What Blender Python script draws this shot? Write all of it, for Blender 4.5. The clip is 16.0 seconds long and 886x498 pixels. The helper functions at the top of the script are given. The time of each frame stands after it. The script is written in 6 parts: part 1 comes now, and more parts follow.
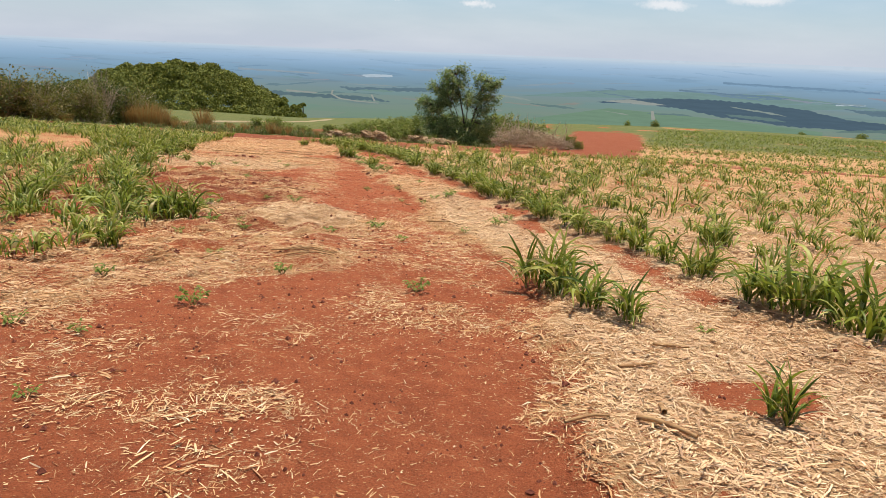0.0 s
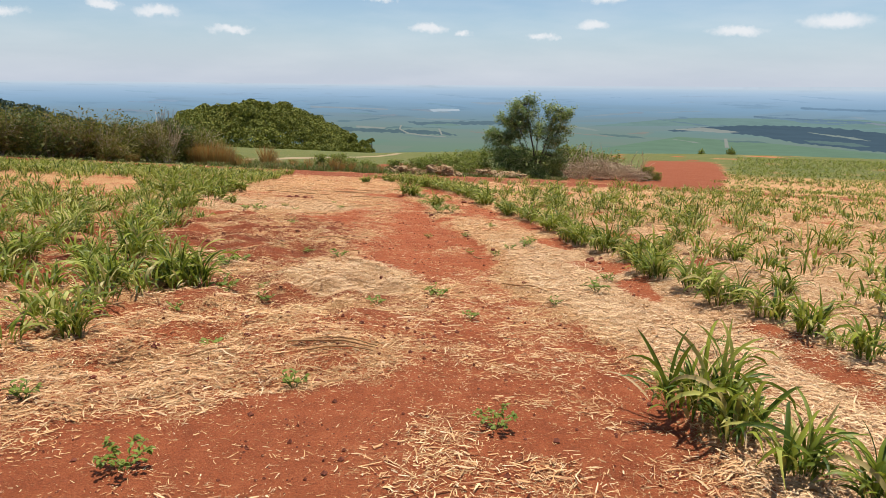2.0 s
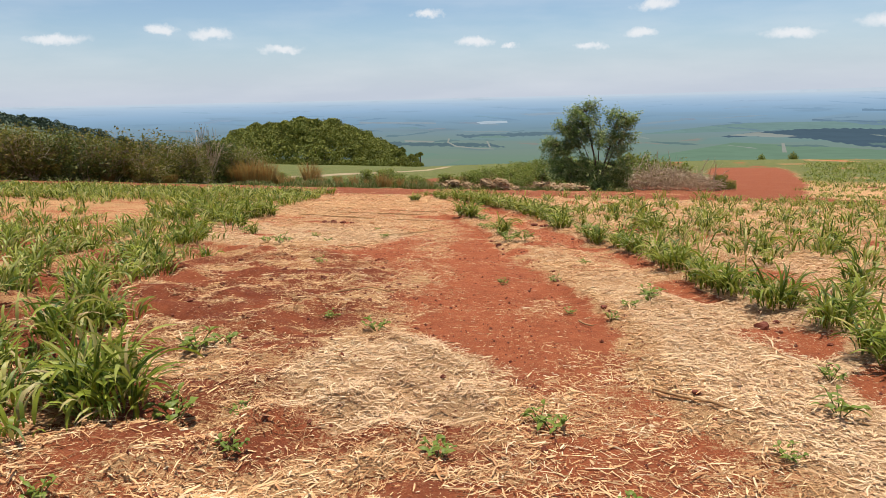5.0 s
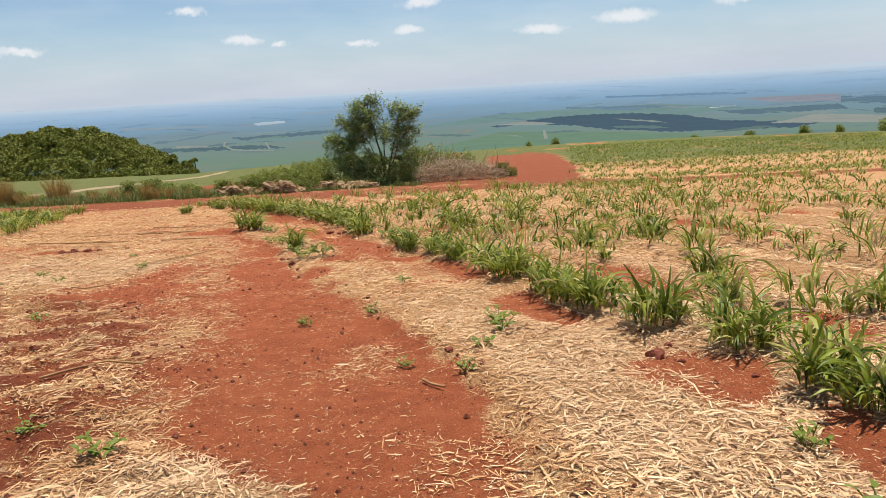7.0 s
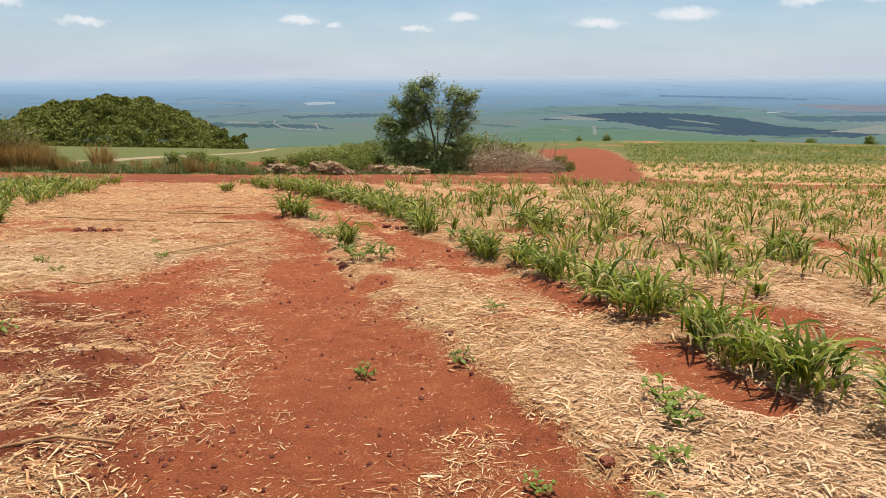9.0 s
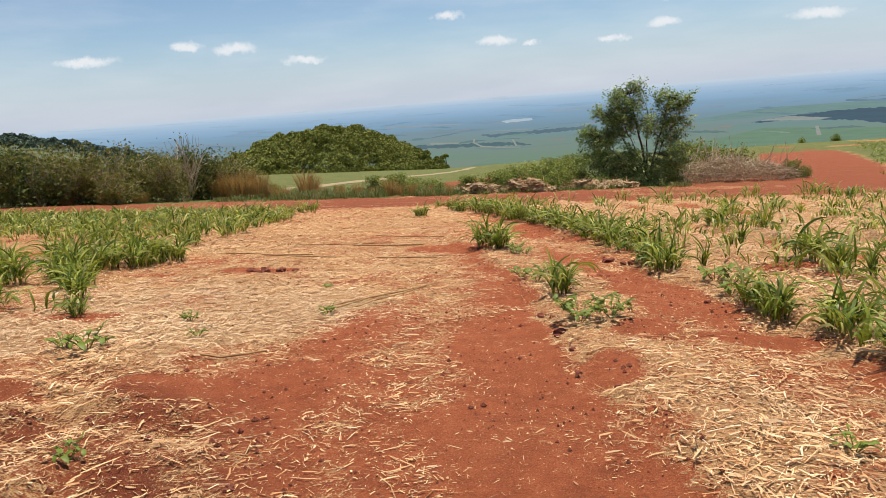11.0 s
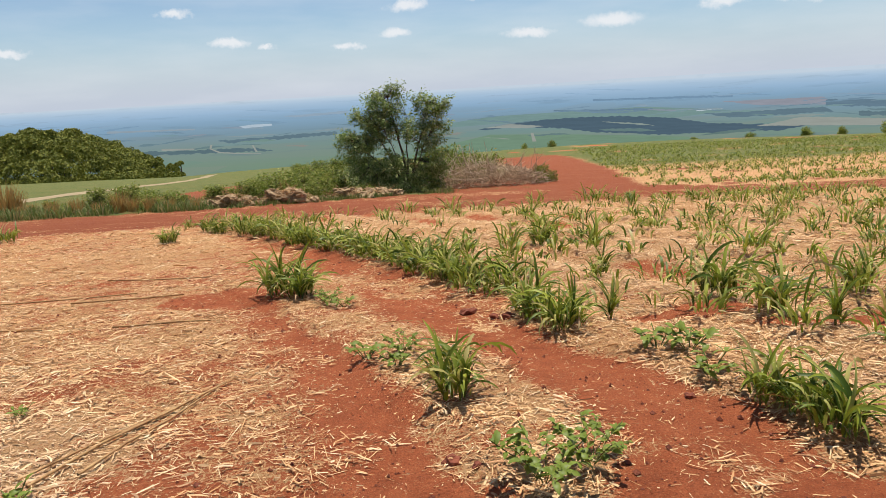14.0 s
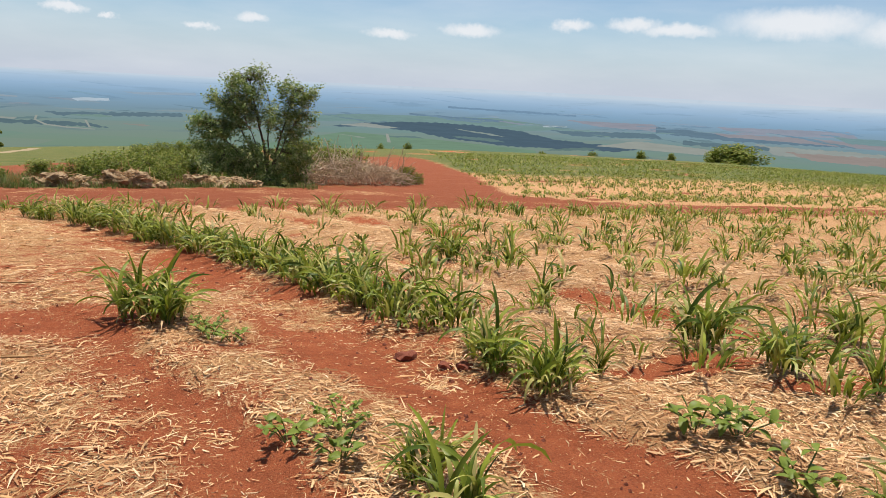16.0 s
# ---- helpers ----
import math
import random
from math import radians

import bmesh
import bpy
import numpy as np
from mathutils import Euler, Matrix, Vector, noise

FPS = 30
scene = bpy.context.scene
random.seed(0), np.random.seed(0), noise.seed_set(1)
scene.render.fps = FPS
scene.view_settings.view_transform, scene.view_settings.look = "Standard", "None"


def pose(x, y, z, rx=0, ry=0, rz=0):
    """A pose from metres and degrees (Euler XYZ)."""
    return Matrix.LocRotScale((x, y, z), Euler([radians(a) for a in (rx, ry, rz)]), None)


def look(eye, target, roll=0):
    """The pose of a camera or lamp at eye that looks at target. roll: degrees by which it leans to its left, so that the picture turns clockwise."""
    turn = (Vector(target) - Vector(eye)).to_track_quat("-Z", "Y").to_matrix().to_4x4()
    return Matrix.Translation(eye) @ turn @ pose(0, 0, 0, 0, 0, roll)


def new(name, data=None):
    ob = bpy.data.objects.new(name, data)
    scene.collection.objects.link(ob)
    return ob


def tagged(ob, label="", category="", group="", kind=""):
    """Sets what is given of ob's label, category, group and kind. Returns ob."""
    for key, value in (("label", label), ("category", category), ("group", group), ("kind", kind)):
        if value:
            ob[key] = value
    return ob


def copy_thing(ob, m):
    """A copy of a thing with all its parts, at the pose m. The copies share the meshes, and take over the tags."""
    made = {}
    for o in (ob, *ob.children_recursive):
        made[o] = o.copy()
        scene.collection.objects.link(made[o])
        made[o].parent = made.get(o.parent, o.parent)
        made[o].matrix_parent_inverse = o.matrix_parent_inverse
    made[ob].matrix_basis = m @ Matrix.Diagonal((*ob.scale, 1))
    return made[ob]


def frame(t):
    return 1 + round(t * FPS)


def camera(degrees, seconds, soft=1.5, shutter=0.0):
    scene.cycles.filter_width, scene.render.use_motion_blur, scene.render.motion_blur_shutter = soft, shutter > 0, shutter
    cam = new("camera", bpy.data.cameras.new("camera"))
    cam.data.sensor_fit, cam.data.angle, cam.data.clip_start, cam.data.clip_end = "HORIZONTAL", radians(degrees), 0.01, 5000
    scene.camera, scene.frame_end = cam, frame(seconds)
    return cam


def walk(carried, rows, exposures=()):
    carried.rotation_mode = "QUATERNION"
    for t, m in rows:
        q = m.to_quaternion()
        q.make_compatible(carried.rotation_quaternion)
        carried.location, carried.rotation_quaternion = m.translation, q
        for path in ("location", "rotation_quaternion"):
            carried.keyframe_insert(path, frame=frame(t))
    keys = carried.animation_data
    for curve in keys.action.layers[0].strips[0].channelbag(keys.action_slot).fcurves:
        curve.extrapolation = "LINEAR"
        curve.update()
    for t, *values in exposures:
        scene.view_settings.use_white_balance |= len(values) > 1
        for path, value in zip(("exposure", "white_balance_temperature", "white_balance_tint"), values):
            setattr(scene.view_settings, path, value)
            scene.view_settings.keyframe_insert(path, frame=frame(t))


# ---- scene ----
cam = camera(63.66, 16.0, soft=0.82)
PATH = [
    (0, (-0.016, 0.014, 1.491), (-0.049, 4.837, 0.170), 2.31),
    (0.5, (-0.035, 0.606, 1.419), (-0.122, 5.418, 0.063), 0.60),
    (1, (-0.039, 1.234, 1.358), (-0.330, 6.058, 0.075), 1.19),
    (1.5, (-0.126, 1.840, 1.346), (-0.556, 6.674, 0.144), 0.51),
    (2, (-0.197, 2.426, 1.294), (-0.711, 7.273, 0.179), 0.61),
    (2.5, (-0.273, 3.002, 1.210), (-0.817, 7.856, 0.144), 1.23),
    (3, (-0.408, 3.599, 1.156), (-0.961, 8.425, -0.031), 0.99),
    (3.2, (-0.436, 3.864, 1.144), (-1.146, 8.651, -0.114), 2.32),
    (5.3, (-0.990, 6.120, 0.949), (-1.811, 10.948, -0.062), -1.87),
    (5.5, (-1.014, 6.339, 0.913), (-1.680, 11.183, -0.134), -1.63),
    (6, (-1.040, 6.891, 0.866), (-1.289, 11.789, -0.107), -0.04),
    (6.5, (-1.100, 7.478, 0.842), (-0.603, 12.344, -0.194), -2.44),
    (7, (-1.169, 8.003, 0.788), (-0.585, 12.847, -0.306), -3.13),
    (7.5, (-1.247, 8.426, 0.743), (-0.738, 13.253, -0.460), -1.64),
    (8, (-1.375, 8.965, 0.687), (-0.840, 13.753, -0.650), -2.32),
    (8.5, (-1.424, 9.553, 0.597), (-1.150, 14.362, -0.744), -1.65),
    (9, (-1.484, 10.182, 0.561), (-1.182, 15.036, -0.601), -0.07),
    (9.5, (-1.546, 10.834, 0.516), (-1.517, 15.747, -0.414), -0.01),
    (9.7, (-1.551, 11.061, 0.475), (-1.807, 15.965, -0.463), -1.70),
    (11.8, (-2.086, 13.488, 0.303), (-3.242, 18.242, -0.729), -4.11),
    (12, (-2.162, 13.673, 0.290), (-3.315, 18.436, -0.703), -3.98),
    (12.5, (-2.376, 14.154, 0.269), (-3.465, 18.898, -0.874), -2.96),
    (13, (-2.565, 14.662, 0.239), (-3.594, 19.389, -1.021), -3.69),
    (13.5, (-2.635, 15.185, 0.205), (-3.033, 20.057, -0.847), -3.31),
    (14, (-2.785, 15.657, 0.179), (-2.114, 20.493, -0.900), -3.05),
    (14.5, (-2.855, 16.119, 0.113), (-1.797, 20.896, -0.921), -0.28),
    (15, (-2.937, 16.537, 0.087), (-1.532, 21.211, -0.997), 1.10),
    (15.5, (-3.075, 16.957, 0.076), (-1.297, 21.487, -1.075), 1.82),
    (16, (-3.155, 17.410, 0.007), (-1.459, 21.987, -1.078), 2.92),
]
walk(cam, [(t, look(eye, target, roll)) for t, eye, target, roll in PATH], [(0.0, 0.23), (16.0, 0.23)])

# ---- sky, sun ----
SUN_AZ, SUN_EL = 20.0, 77.0  # degrees, clockwise from +y, and above the horizon
world = bpy.data.worlds.new("world")
scene.world = world
world.use_nodes = True
wn, wl = world.node_tree.nodes, world.node_tree.links
wn.clear()


def wnode(kind, **inputs):
    n = wn.new(kind)
    for key, value in inputs.items():
        n.inputs[int(key[1:])].default_value = value
    return n


sky = wn.new("ShaderNodeTexSky")
sky.sky_type = "NISHITA"
sky.sun_disc = False
sky.sun_elevation = radians(SUN_EL)
sky.sun_rotation = radians(SUN_AZ)
sky.altitude = 700
sky.air_density = 1.0
sky.dust_density = 0.35
sky.ozone_density = 3.0
# small fair-weather clouds: bearing, height, half width, half height in degrees
CLOUDS = [
    (-37.5, 4.5, 2.0, 0.35), (-30.5, 5.3, 1.0, 0.4), (-27.1, 5.0, 1.7, 0.4), (-22.2, 3.9, 1.6, 0.3),
    (-10.9, 6.4, 1.0, 0.4), (-7.4, 4.25, 1.4, 0.35), (-4.6, 3.9, 0.8, 0.22), (1.4, 3.75, 1.1, 0.28),
    (5.0, 4.55, 1.4, 0.38), (6.1, 6.5, 1.5, 0.5), (11.2, 7.2, 2.0, 0.45), (15.4, 4.1, 1.8, 0.4),
    (21.6, 4.6, 2.4, 0.5), (29.3, 5.2, 1.5, 0.45), (33.9, 5.5, 1.8, 0.5), (37.0, 5.1, 3.0, 0.5),
    (45.2, 5.7, 5.2, 1.1), (52.0, 5.2, 4.0, 1.2),
]
coord = wn.new("ShaderNodeTexCoord")
puff = wnode("ShaderNodeTexNoise", i2=42.0, i3=6.0, i4=0.68)
wl.new(coord.outputs["Generated"], puff.inputs[0])
shift = wnode("ShaderNodeVectorMath")
shift.operation = "MULTIPLY_ADD"
shift.inputs[1].default_value = (0.05, 0.05, 0.02)
wl.new(puff.outputs["Color"], shift.inputs[0])
wl.new(coord.outputs["Generated"], shift.inputs[2])
nearest = None
for az, el, wide, high in CLOUDS:
    a, e = radians(az), radians(el)
    centre = Vector((math.sin(a) * math.cos(e) + 0.025, math.cos(a) * math.cos(e) + 0.025, math.sin(e) + 0.010))
    off = wn.new("ShaderNodeVectorMath")
    off.operation = "SUBTRACT"
    off.inputs[1].default_value = centre
    wl.new(shift.outputs[0], off.inputs[0])
    size = wn.new("ShaderNodeVectorMath")
    size.operation = "MULTIPLY"
    size.inputs[1].default_value = (1 / radians(wide), 1 / radians(wide), 1 / radians(high))
    wl.new(off.outputs[0], size.inputs[0])
    far = wn.new("ShaderNodeVectorMath")
    far.operation = "LENGTH"
    wl.new(size.outputs[0], far.inputs[0])
    if nearest is None:
        nearest = far.outputs["Value"]
    else:
        least = wn.new("ShaderNodeMath")
        least.operation = "MINIMUM"
        wl.new(nearest, least.inputs[0])
        wl.new(far.outputs["Value"], least.inputs[1])
        nearest = least.outputs[0]
cover = wnode("ShaderNodeMapRange", i1=1.35, i2=0.3, i3=0.0, i4=0.9)
cover.interpolation_type = "SMOOTHSTEP"
wl.new(nearest, cover.inputs[0])
# a thin veil of high cloud
veil_noise = wnode("ShaderNodeTexNoise", i2=5.0, i3=5.0, i4=0.55)
veil_map = wn.new("ShaderNodeMapping")
veil_map.inputs["Scale"].default_value = (1, 1, 5)
wl.new(coord.outputs["Generated"], veil_map.inputs[0])
wl.new(veil_map.outputs[0], veil_noise.inputs[0])
veil = wnode("ShaderNodeMapRange", i1=0.4, i2=0.75, i3=0.0, i4=0.25)
wl.new(veil_noise.outputs[0], veil.inputs[0])
both = wn.new("ShaderNodeMath")
both.operation = "MAXIMUM"
wl.new(cover.outputs[0], both.inputs[0])
wl.new(veil.outputs[0], both.inputs[1])
# the air whitens towards the horizon
split = wn.new("ShaderNodeSeparateXYZ")
wl.new(coord.outputs["Generated"], split.inputs[0])
low = wnode("ShaderNodeMapRange", i1=-0.02, i2=0.12, i3=0.86, i4=0.0)
low.interpolation_type = "SMOOTHERSTEP"
wl.new(split.outputs[2], low.inputs[0])
pale = wnode("ShaderNodeMix")
pale.data_type = "RGBA"
pale.inputs["B"].default_value = (4.95, 5.65, 7.1, 1)
wl.new(low.outputs[0], pale.inputs["Factor"])
wl.new(sky.outputs[0], pale.inputs["A"])
white = wnode("ShaderNodeMix")
white.data_type = "RGBA"
white.inputs["B"].default_value = (8.2, 8.4, 8.7, 1)
wl.new(both.outputs[0], white.inputs["Factor"])
wl.new(pale.outputs["Result"], white.inputs["A"])
back = wn.new("ShaderNodeBackground")
back.inputs["Strength"].default_value = 0.088
wl.new(white.outputs["Result"], back.inputs[0])
wout = wn.new("ShaderNodeOutputWorld")
wl.new(back.outputs[0], wout.inputs[0])

sun_data = bpy.data.lights.new("sun", "SUN")
sun_data.energy, sun_data.angle, sun_data.color = 5.0, radians(0.53), (1.0, 0.95, 0.85)
sun = new("sun", sun_data)
a, e = radians(SUN_AZ), radians(SUN_EL)
sun.matrix_world = look((300 * math.sin(a) * math.cos(e), 300 * math.cos(a) * math.cos(e), 300 * math.sin(e)), (0, 0, 0))


# ---- materials ----
class Nodes:
    """A node material under construction."""

    def __init__(self, name, rough=0.8):
        self.mat = bpy.data.materials.new(name)
        self.mat.use_nodes = True
        self.n, self.l = self.mat.node_tree.nodes, self.mat.node_tree.links
        self.bsdf = self.n["Principled BSDF"]
        self.bsdf.inputs["Roughness"].default_value = rough
        self.bsdf.inputs["Specular IOR Level"].default_value = 0.25
        self.where = self.n.new("ShaderNodeNewGeometry")

    def noise(self, scale, detail=4.0, rough=0.6, vector=None):
        t = self.n.new("ShaderNodeTexNoise")
        t.inputs["Scale"].default_value, t.inputs["Detail"].default_value, t.inputs["Roughness"].default_value = scale, detail, rough
        self.l.new(vector or self.where.outputs["Position"], t.inputs["Vector"])
        return t.outputs["Fac"]

    def ramp(self, fac, *stops):
        r = self.n.new("ShaderNodeValToRGB")
        while len(r.color_ramp.elements) < len(stops):
            r.color_ramp.elements.new(0.5)
        for e, (p, c) in zip(r.color_ramp.elements, stops):
            e.position, e.color = p, (*c, 1) if len(c) == 3 else c
        self.l.new(fac, r.inputs[0])
        return r.outputs[0]

    def range(self, fac, a, b, c=0.0, d=1.0):
        m = self.n.new("ShaderNodeMapRange")
        for i, v in enumerate((a, b, c, d)):
            m.inputs[i + 1].default_value = v
        self.l.new(fac, m.inputs[0])
        return m.outputs[0]

    def mix(self, fac, a, b, kind="MIX"):
        m = self.n.new("ShaderNodeMix")
        m.data_type, m.blend_type = "RGBA", kind
        for socket, v in (("Factor", fac), ("A", a), ("B", b)):
            if isinstance(v, (int, float)):
                m.inputs[socket].default_value = v
            elif isinstance(v, tuple):
                m.inputs[socket].default_value = (*v, 1)
            else:
                self.l.new(v, m.inputs[socket])
        return m.outputs["Result"]

    def math(self, op, a, b):
        m = self.n.new("ShaderNodeMath")
        m.operation = op
        for i, v in enumerate((a, b)):
            if isinstance(v, (int, float)):
                m.inputs[i].default_value = v
            else:
                self.l.new(v, m.inputs[i])
        return m.outputs[0]

    def attribute(self, name):
        a = self.n.new("ShaderNodeAttribute")
        a.attribute_name = name
        return a.outputs["Fac"]

    def bump(self, fac, strength, distance):
        b = self.n.new("ShaderNodeBump")
        b.inputs["Strength"].default_value, b.inputs["Distance"].default_value = strength, distance
        self.l.new(fac, b.inputs["Height"])
        self.l.new(b.outputs[0], self.bsdf.inputs["Normal"])

    def colour(self, c):
        self.l.new(c, self.bsdf.inputs["Base Color"])
        return self.mat


def leaf_material(name, dark, light, tip, through_light=0.3, rough=0.5, each="island", dry=None):
    m = Nodes(name, rough)
    if each == "island":
        rnd = m.where.outputs["Random Per Island"]
    else:
        rnd = m.n.new("ShaderNodeObjectInfo").outputs["Random"]
    c = m.ramp(rnd, (0.0, dark), (0.62, light), (0.86, tip), (1.0, dry or tip))
    c = m.mix(m.range(m.noise(3.0, 3.0), 0.3, 0.7, 0.0, 0.5), c, dark)
    m.bsdf.inputs["Specular IOR Level"].default_value = 0.22
    m.colour(c)
    thin = m.n.new("ShaderNodeBsdfTranslucent")
    m.l.new(c, thin.inputs[0])
    mixed = m.n.new("ShaderNodeMixShader")
    mixed.inputs[0].default_value = through_light
    m.l.new(m.bsdf.outputs[0], mixed.inputs[1])
    m.l.new(thin.outputs[0], mixed.inputs[2])
    m.l.new(mixed.outputs[0], m.n["Material Output"].inputs["Surface"])
    return m.mat


def plain_material(name, a, b, scale, rough=0.85, bump=0.3, distance=0.01, c=None):
    m = Nodes(name, rough)
    fac = m.noise(scale, 5.0)
    stops = [(0.3, a), (0.7, b)] if c is None else [(0.3, a), (0.5, b), (0.75, c)]
    col = m.ramp(fac, *stops)
    col = m.mix(m.range(m.noise(scale * 0.13, 3.0), 0.35, 0.65, 0.0, 0.45), col, a)
    m.bump(m.noise(scale * 2.5, 4.0), bump, distance)
    return m.colour(col)


def ground_material():
    m = Nodes("red_earth", 0.95)
    m.bsdf.inputs["Specular IOR Level"].default_value = 0.1
    fine, mid, wide = m.noise(75.0, 6.0, 0.75), m.noise(6.0, 5.0), m.noise(0.7, 4.0)
    soil = m.ramp(mid, (0.25, (0.265, 0.066, 0.027)), (0.55, (0.400, 0.106, 0.042)), (0.8, (0.50, 0.155, 0.066)))
    soil = m.mix(m.range(wide, 0.35, 0.7, 0.0, 0.5), soil, (0.45, 0.132, 0.054))
    soil = m.mix(m.range(fine, 0.48, 0.66, 0.0, 0.6), soil, (0.13, 0.036, 0.02))
    soil = m.mix(m.range(m.noise(110.0, 3.0, 0.6), 0.58, 0.70, 0.0, 0.6), soil, (0.60, 0.28, 0.13))
    # trodden earth of the roads
    soil = m.mix(m.range(m.math("ADD", m.attribute("packed"), m.range(m.noise(0.8, 5.0, 0.7), 0.3, 0.7, -0.3, 0.3)), 0.3, 0.8, 0.0, 0.75), soil, (0.210, 0.062, 0.030))
    ruts = m.n.new("ShaderNodeMapping")
    ruts.inputs["Scale"].default_value = (0.25, 1.6, 1.0)
    m.l.new(m.where.outputs["Position"], ruts.inputs[0])
    dust = m.math("MULTIPLY", m.attribute("packed"), m.range(m.noise(1.0, 5.0, 0.7, ruts.outputs[0]), 0.50, 0.74, 0.0, 0.5))
    soil = m.mix(dust, soil, (0.36, 0.155, 0.078))
    soil = m.mix(m.math("MULTIPLY", m.attribute("turned"), m.range(m.noise(9.0, 5.0, 0.7), 0.3, 0.7, 0.45, 0.95)), soil, (0.150, 0.038, 0.019))
    # broken straw and chaff that lies in the soil, in short streaks both ways
    streaks = []
    for sx, sy, seed in ((14.0, 70.0, 0.0), (70.0, 16.0, 5.0), (45.0, 45.0, 9.0)):
        turn = m.n.new("ShaderNodeMapping")
        turn.inputs["Scale"].default_value = (sx, sy, 40.0)
        turn.inputs["Location"].default_value = (seed, seed, seed)
        turn.inputs["Rotation"].default_value = (0, 0, 0.5 + seed)
        m.l.new(m.where.outputs["Position"], turn.inputs[0])
        streaks.append(m.noise(1.0, 3.0, 0.7, turn.outputs[0]))
    lines = m.math("MAXIMUM", m.math("MAXIMUM", streaks[0], streaks[1]), streaks[2])
    chaff = m.ramp(lines, (0.44, (0.30, 0.125, 0.052)), (0.53, (0.50, 0.265, 0.115)), (0.62, (0.65, 0.40, 0.195)), (0.76, (0.74, 0.515, 0.29)))
    chaff = m.mix(m.range(m.noise(1.3, 4.0), 0.4, 0.75, 0.0, 0.45), chaff, (0.45, 0.235, 0.10))
    chaff = m.mix(m.range(m.noise(0.55, 5.0, 0.65), 0.40, 0.66, 0.0, 0.55), chaff, (0.40, 0.20, 0.085))
    chaff = m.mix(m.math("MULTIPLY", m.attribute("bleach"), 0.22), chaff, (0.66, 0.48, 0.29))
    straw = m.attribute("straw")
    edge = m.math("ADD", straw, m.range(lines, 0.45, 0.75, -0.30, 0.38))
    edge = m.math("ADD", edge, m.range(m.noise(5.0, 5.0, 0.7), 0.25, 0.75, -0.25, 0.25))
    col = m.mix(m.range(edge, 0.40, 0.62, 0.0, 0.95), soil, chaff)
    grass_tone = m.ramp(m.noise(1.1, 6.0, 0.7), (0.3, (0.060, 0.082, 0.022)), (0.55, (0.110, 0.130, 0.038)), (0.75, (0.21, 0.17, 0.072)))
    grass_tone = m.mix(m.range(m.noise(0.25, 6.0, 0.75), 0.4, 0.6, 0.0, 0.75), grass_tone, (0.165, 0.150, 0.052))
    grass = m.math("ADD", m.attribute("grass"), m.range(m.noise(2.2, 6.0, 0.7), 0.2, 0.8, -0.35, 0.35))
    col = m.mix(m.range(grass, 0.4, 0.65), col, grass_tone)
    m.bump(m.math("ADD", m.math("ADD", m.math("MULTIPLY", mid, 1.2), fine), m.math("MULTIPLY", lines, 0.8)), 0.9, 0.034)
    return m.colour(col)


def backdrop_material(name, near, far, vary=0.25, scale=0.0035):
    """The hazy distance, which shines by itself, its haze painted in: colour at its near edge and at the horizon."""
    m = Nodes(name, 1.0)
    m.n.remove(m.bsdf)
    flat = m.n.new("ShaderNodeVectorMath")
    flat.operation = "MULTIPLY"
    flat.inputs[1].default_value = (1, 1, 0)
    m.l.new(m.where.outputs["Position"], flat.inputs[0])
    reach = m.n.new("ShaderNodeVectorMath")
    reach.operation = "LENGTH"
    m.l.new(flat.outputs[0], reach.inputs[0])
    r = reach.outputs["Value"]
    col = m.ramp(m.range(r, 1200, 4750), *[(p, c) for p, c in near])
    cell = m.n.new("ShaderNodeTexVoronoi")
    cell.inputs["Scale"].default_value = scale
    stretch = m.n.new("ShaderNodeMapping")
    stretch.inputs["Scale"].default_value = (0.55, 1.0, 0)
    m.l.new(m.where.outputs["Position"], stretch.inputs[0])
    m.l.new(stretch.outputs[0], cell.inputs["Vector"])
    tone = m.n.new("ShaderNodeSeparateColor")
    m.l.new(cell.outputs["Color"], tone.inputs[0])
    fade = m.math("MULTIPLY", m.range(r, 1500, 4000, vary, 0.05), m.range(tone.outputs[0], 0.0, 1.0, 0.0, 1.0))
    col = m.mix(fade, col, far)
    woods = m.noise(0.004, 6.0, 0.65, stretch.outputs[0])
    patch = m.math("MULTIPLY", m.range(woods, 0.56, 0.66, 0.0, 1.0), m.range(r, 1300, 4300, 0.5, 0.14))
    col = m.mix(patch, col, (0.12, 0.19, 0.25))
    # the land gives off its own light here instead of taking the sun's
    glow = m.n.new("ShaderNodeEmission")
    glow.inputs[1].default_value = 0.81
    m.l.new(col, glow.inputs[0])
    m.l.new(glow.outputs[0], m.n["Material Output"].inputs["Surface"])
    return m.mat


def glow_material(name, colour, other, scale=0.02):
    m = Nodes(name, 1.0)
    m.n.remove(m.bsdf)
    # self-lit, though no lamp: emission stands in for sunlight on far land
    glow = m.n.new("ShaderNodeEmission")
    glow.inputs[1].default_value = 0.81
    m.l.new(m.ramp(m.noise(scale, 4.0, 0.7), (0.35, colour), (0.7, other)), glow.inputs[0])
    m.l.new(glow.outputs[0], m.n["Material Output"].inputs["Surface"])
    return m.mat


EARTH = ground_material()
CANE = leaf_material("cane_leaf", (0.055, 0.095, 0.011), (0.345, 0.385, 0.042), (0.54, 0.52, 0.14), 0.28, 0.45, "object", (0.54, 0.40, 0.18))
CANE_FIELD = leaf_material("cane_leaves", (0.055, 0.095, 0.011), (0.345, 0.380, 0.042), (0.56, 0.53, 0.16), 0.28, 0.45, "island", (0.56, 0.42, 0.20))
CANE_STALK = plain_material("cane_stalk", (0.10, 0.13, 0.03), (0.20, 0.19, 0.06), 20)
DRY_LEAF = plain_material("dry_leaf", (0.36, 0.23, 0.11), (0.58, 0.42, 0.24), 12)
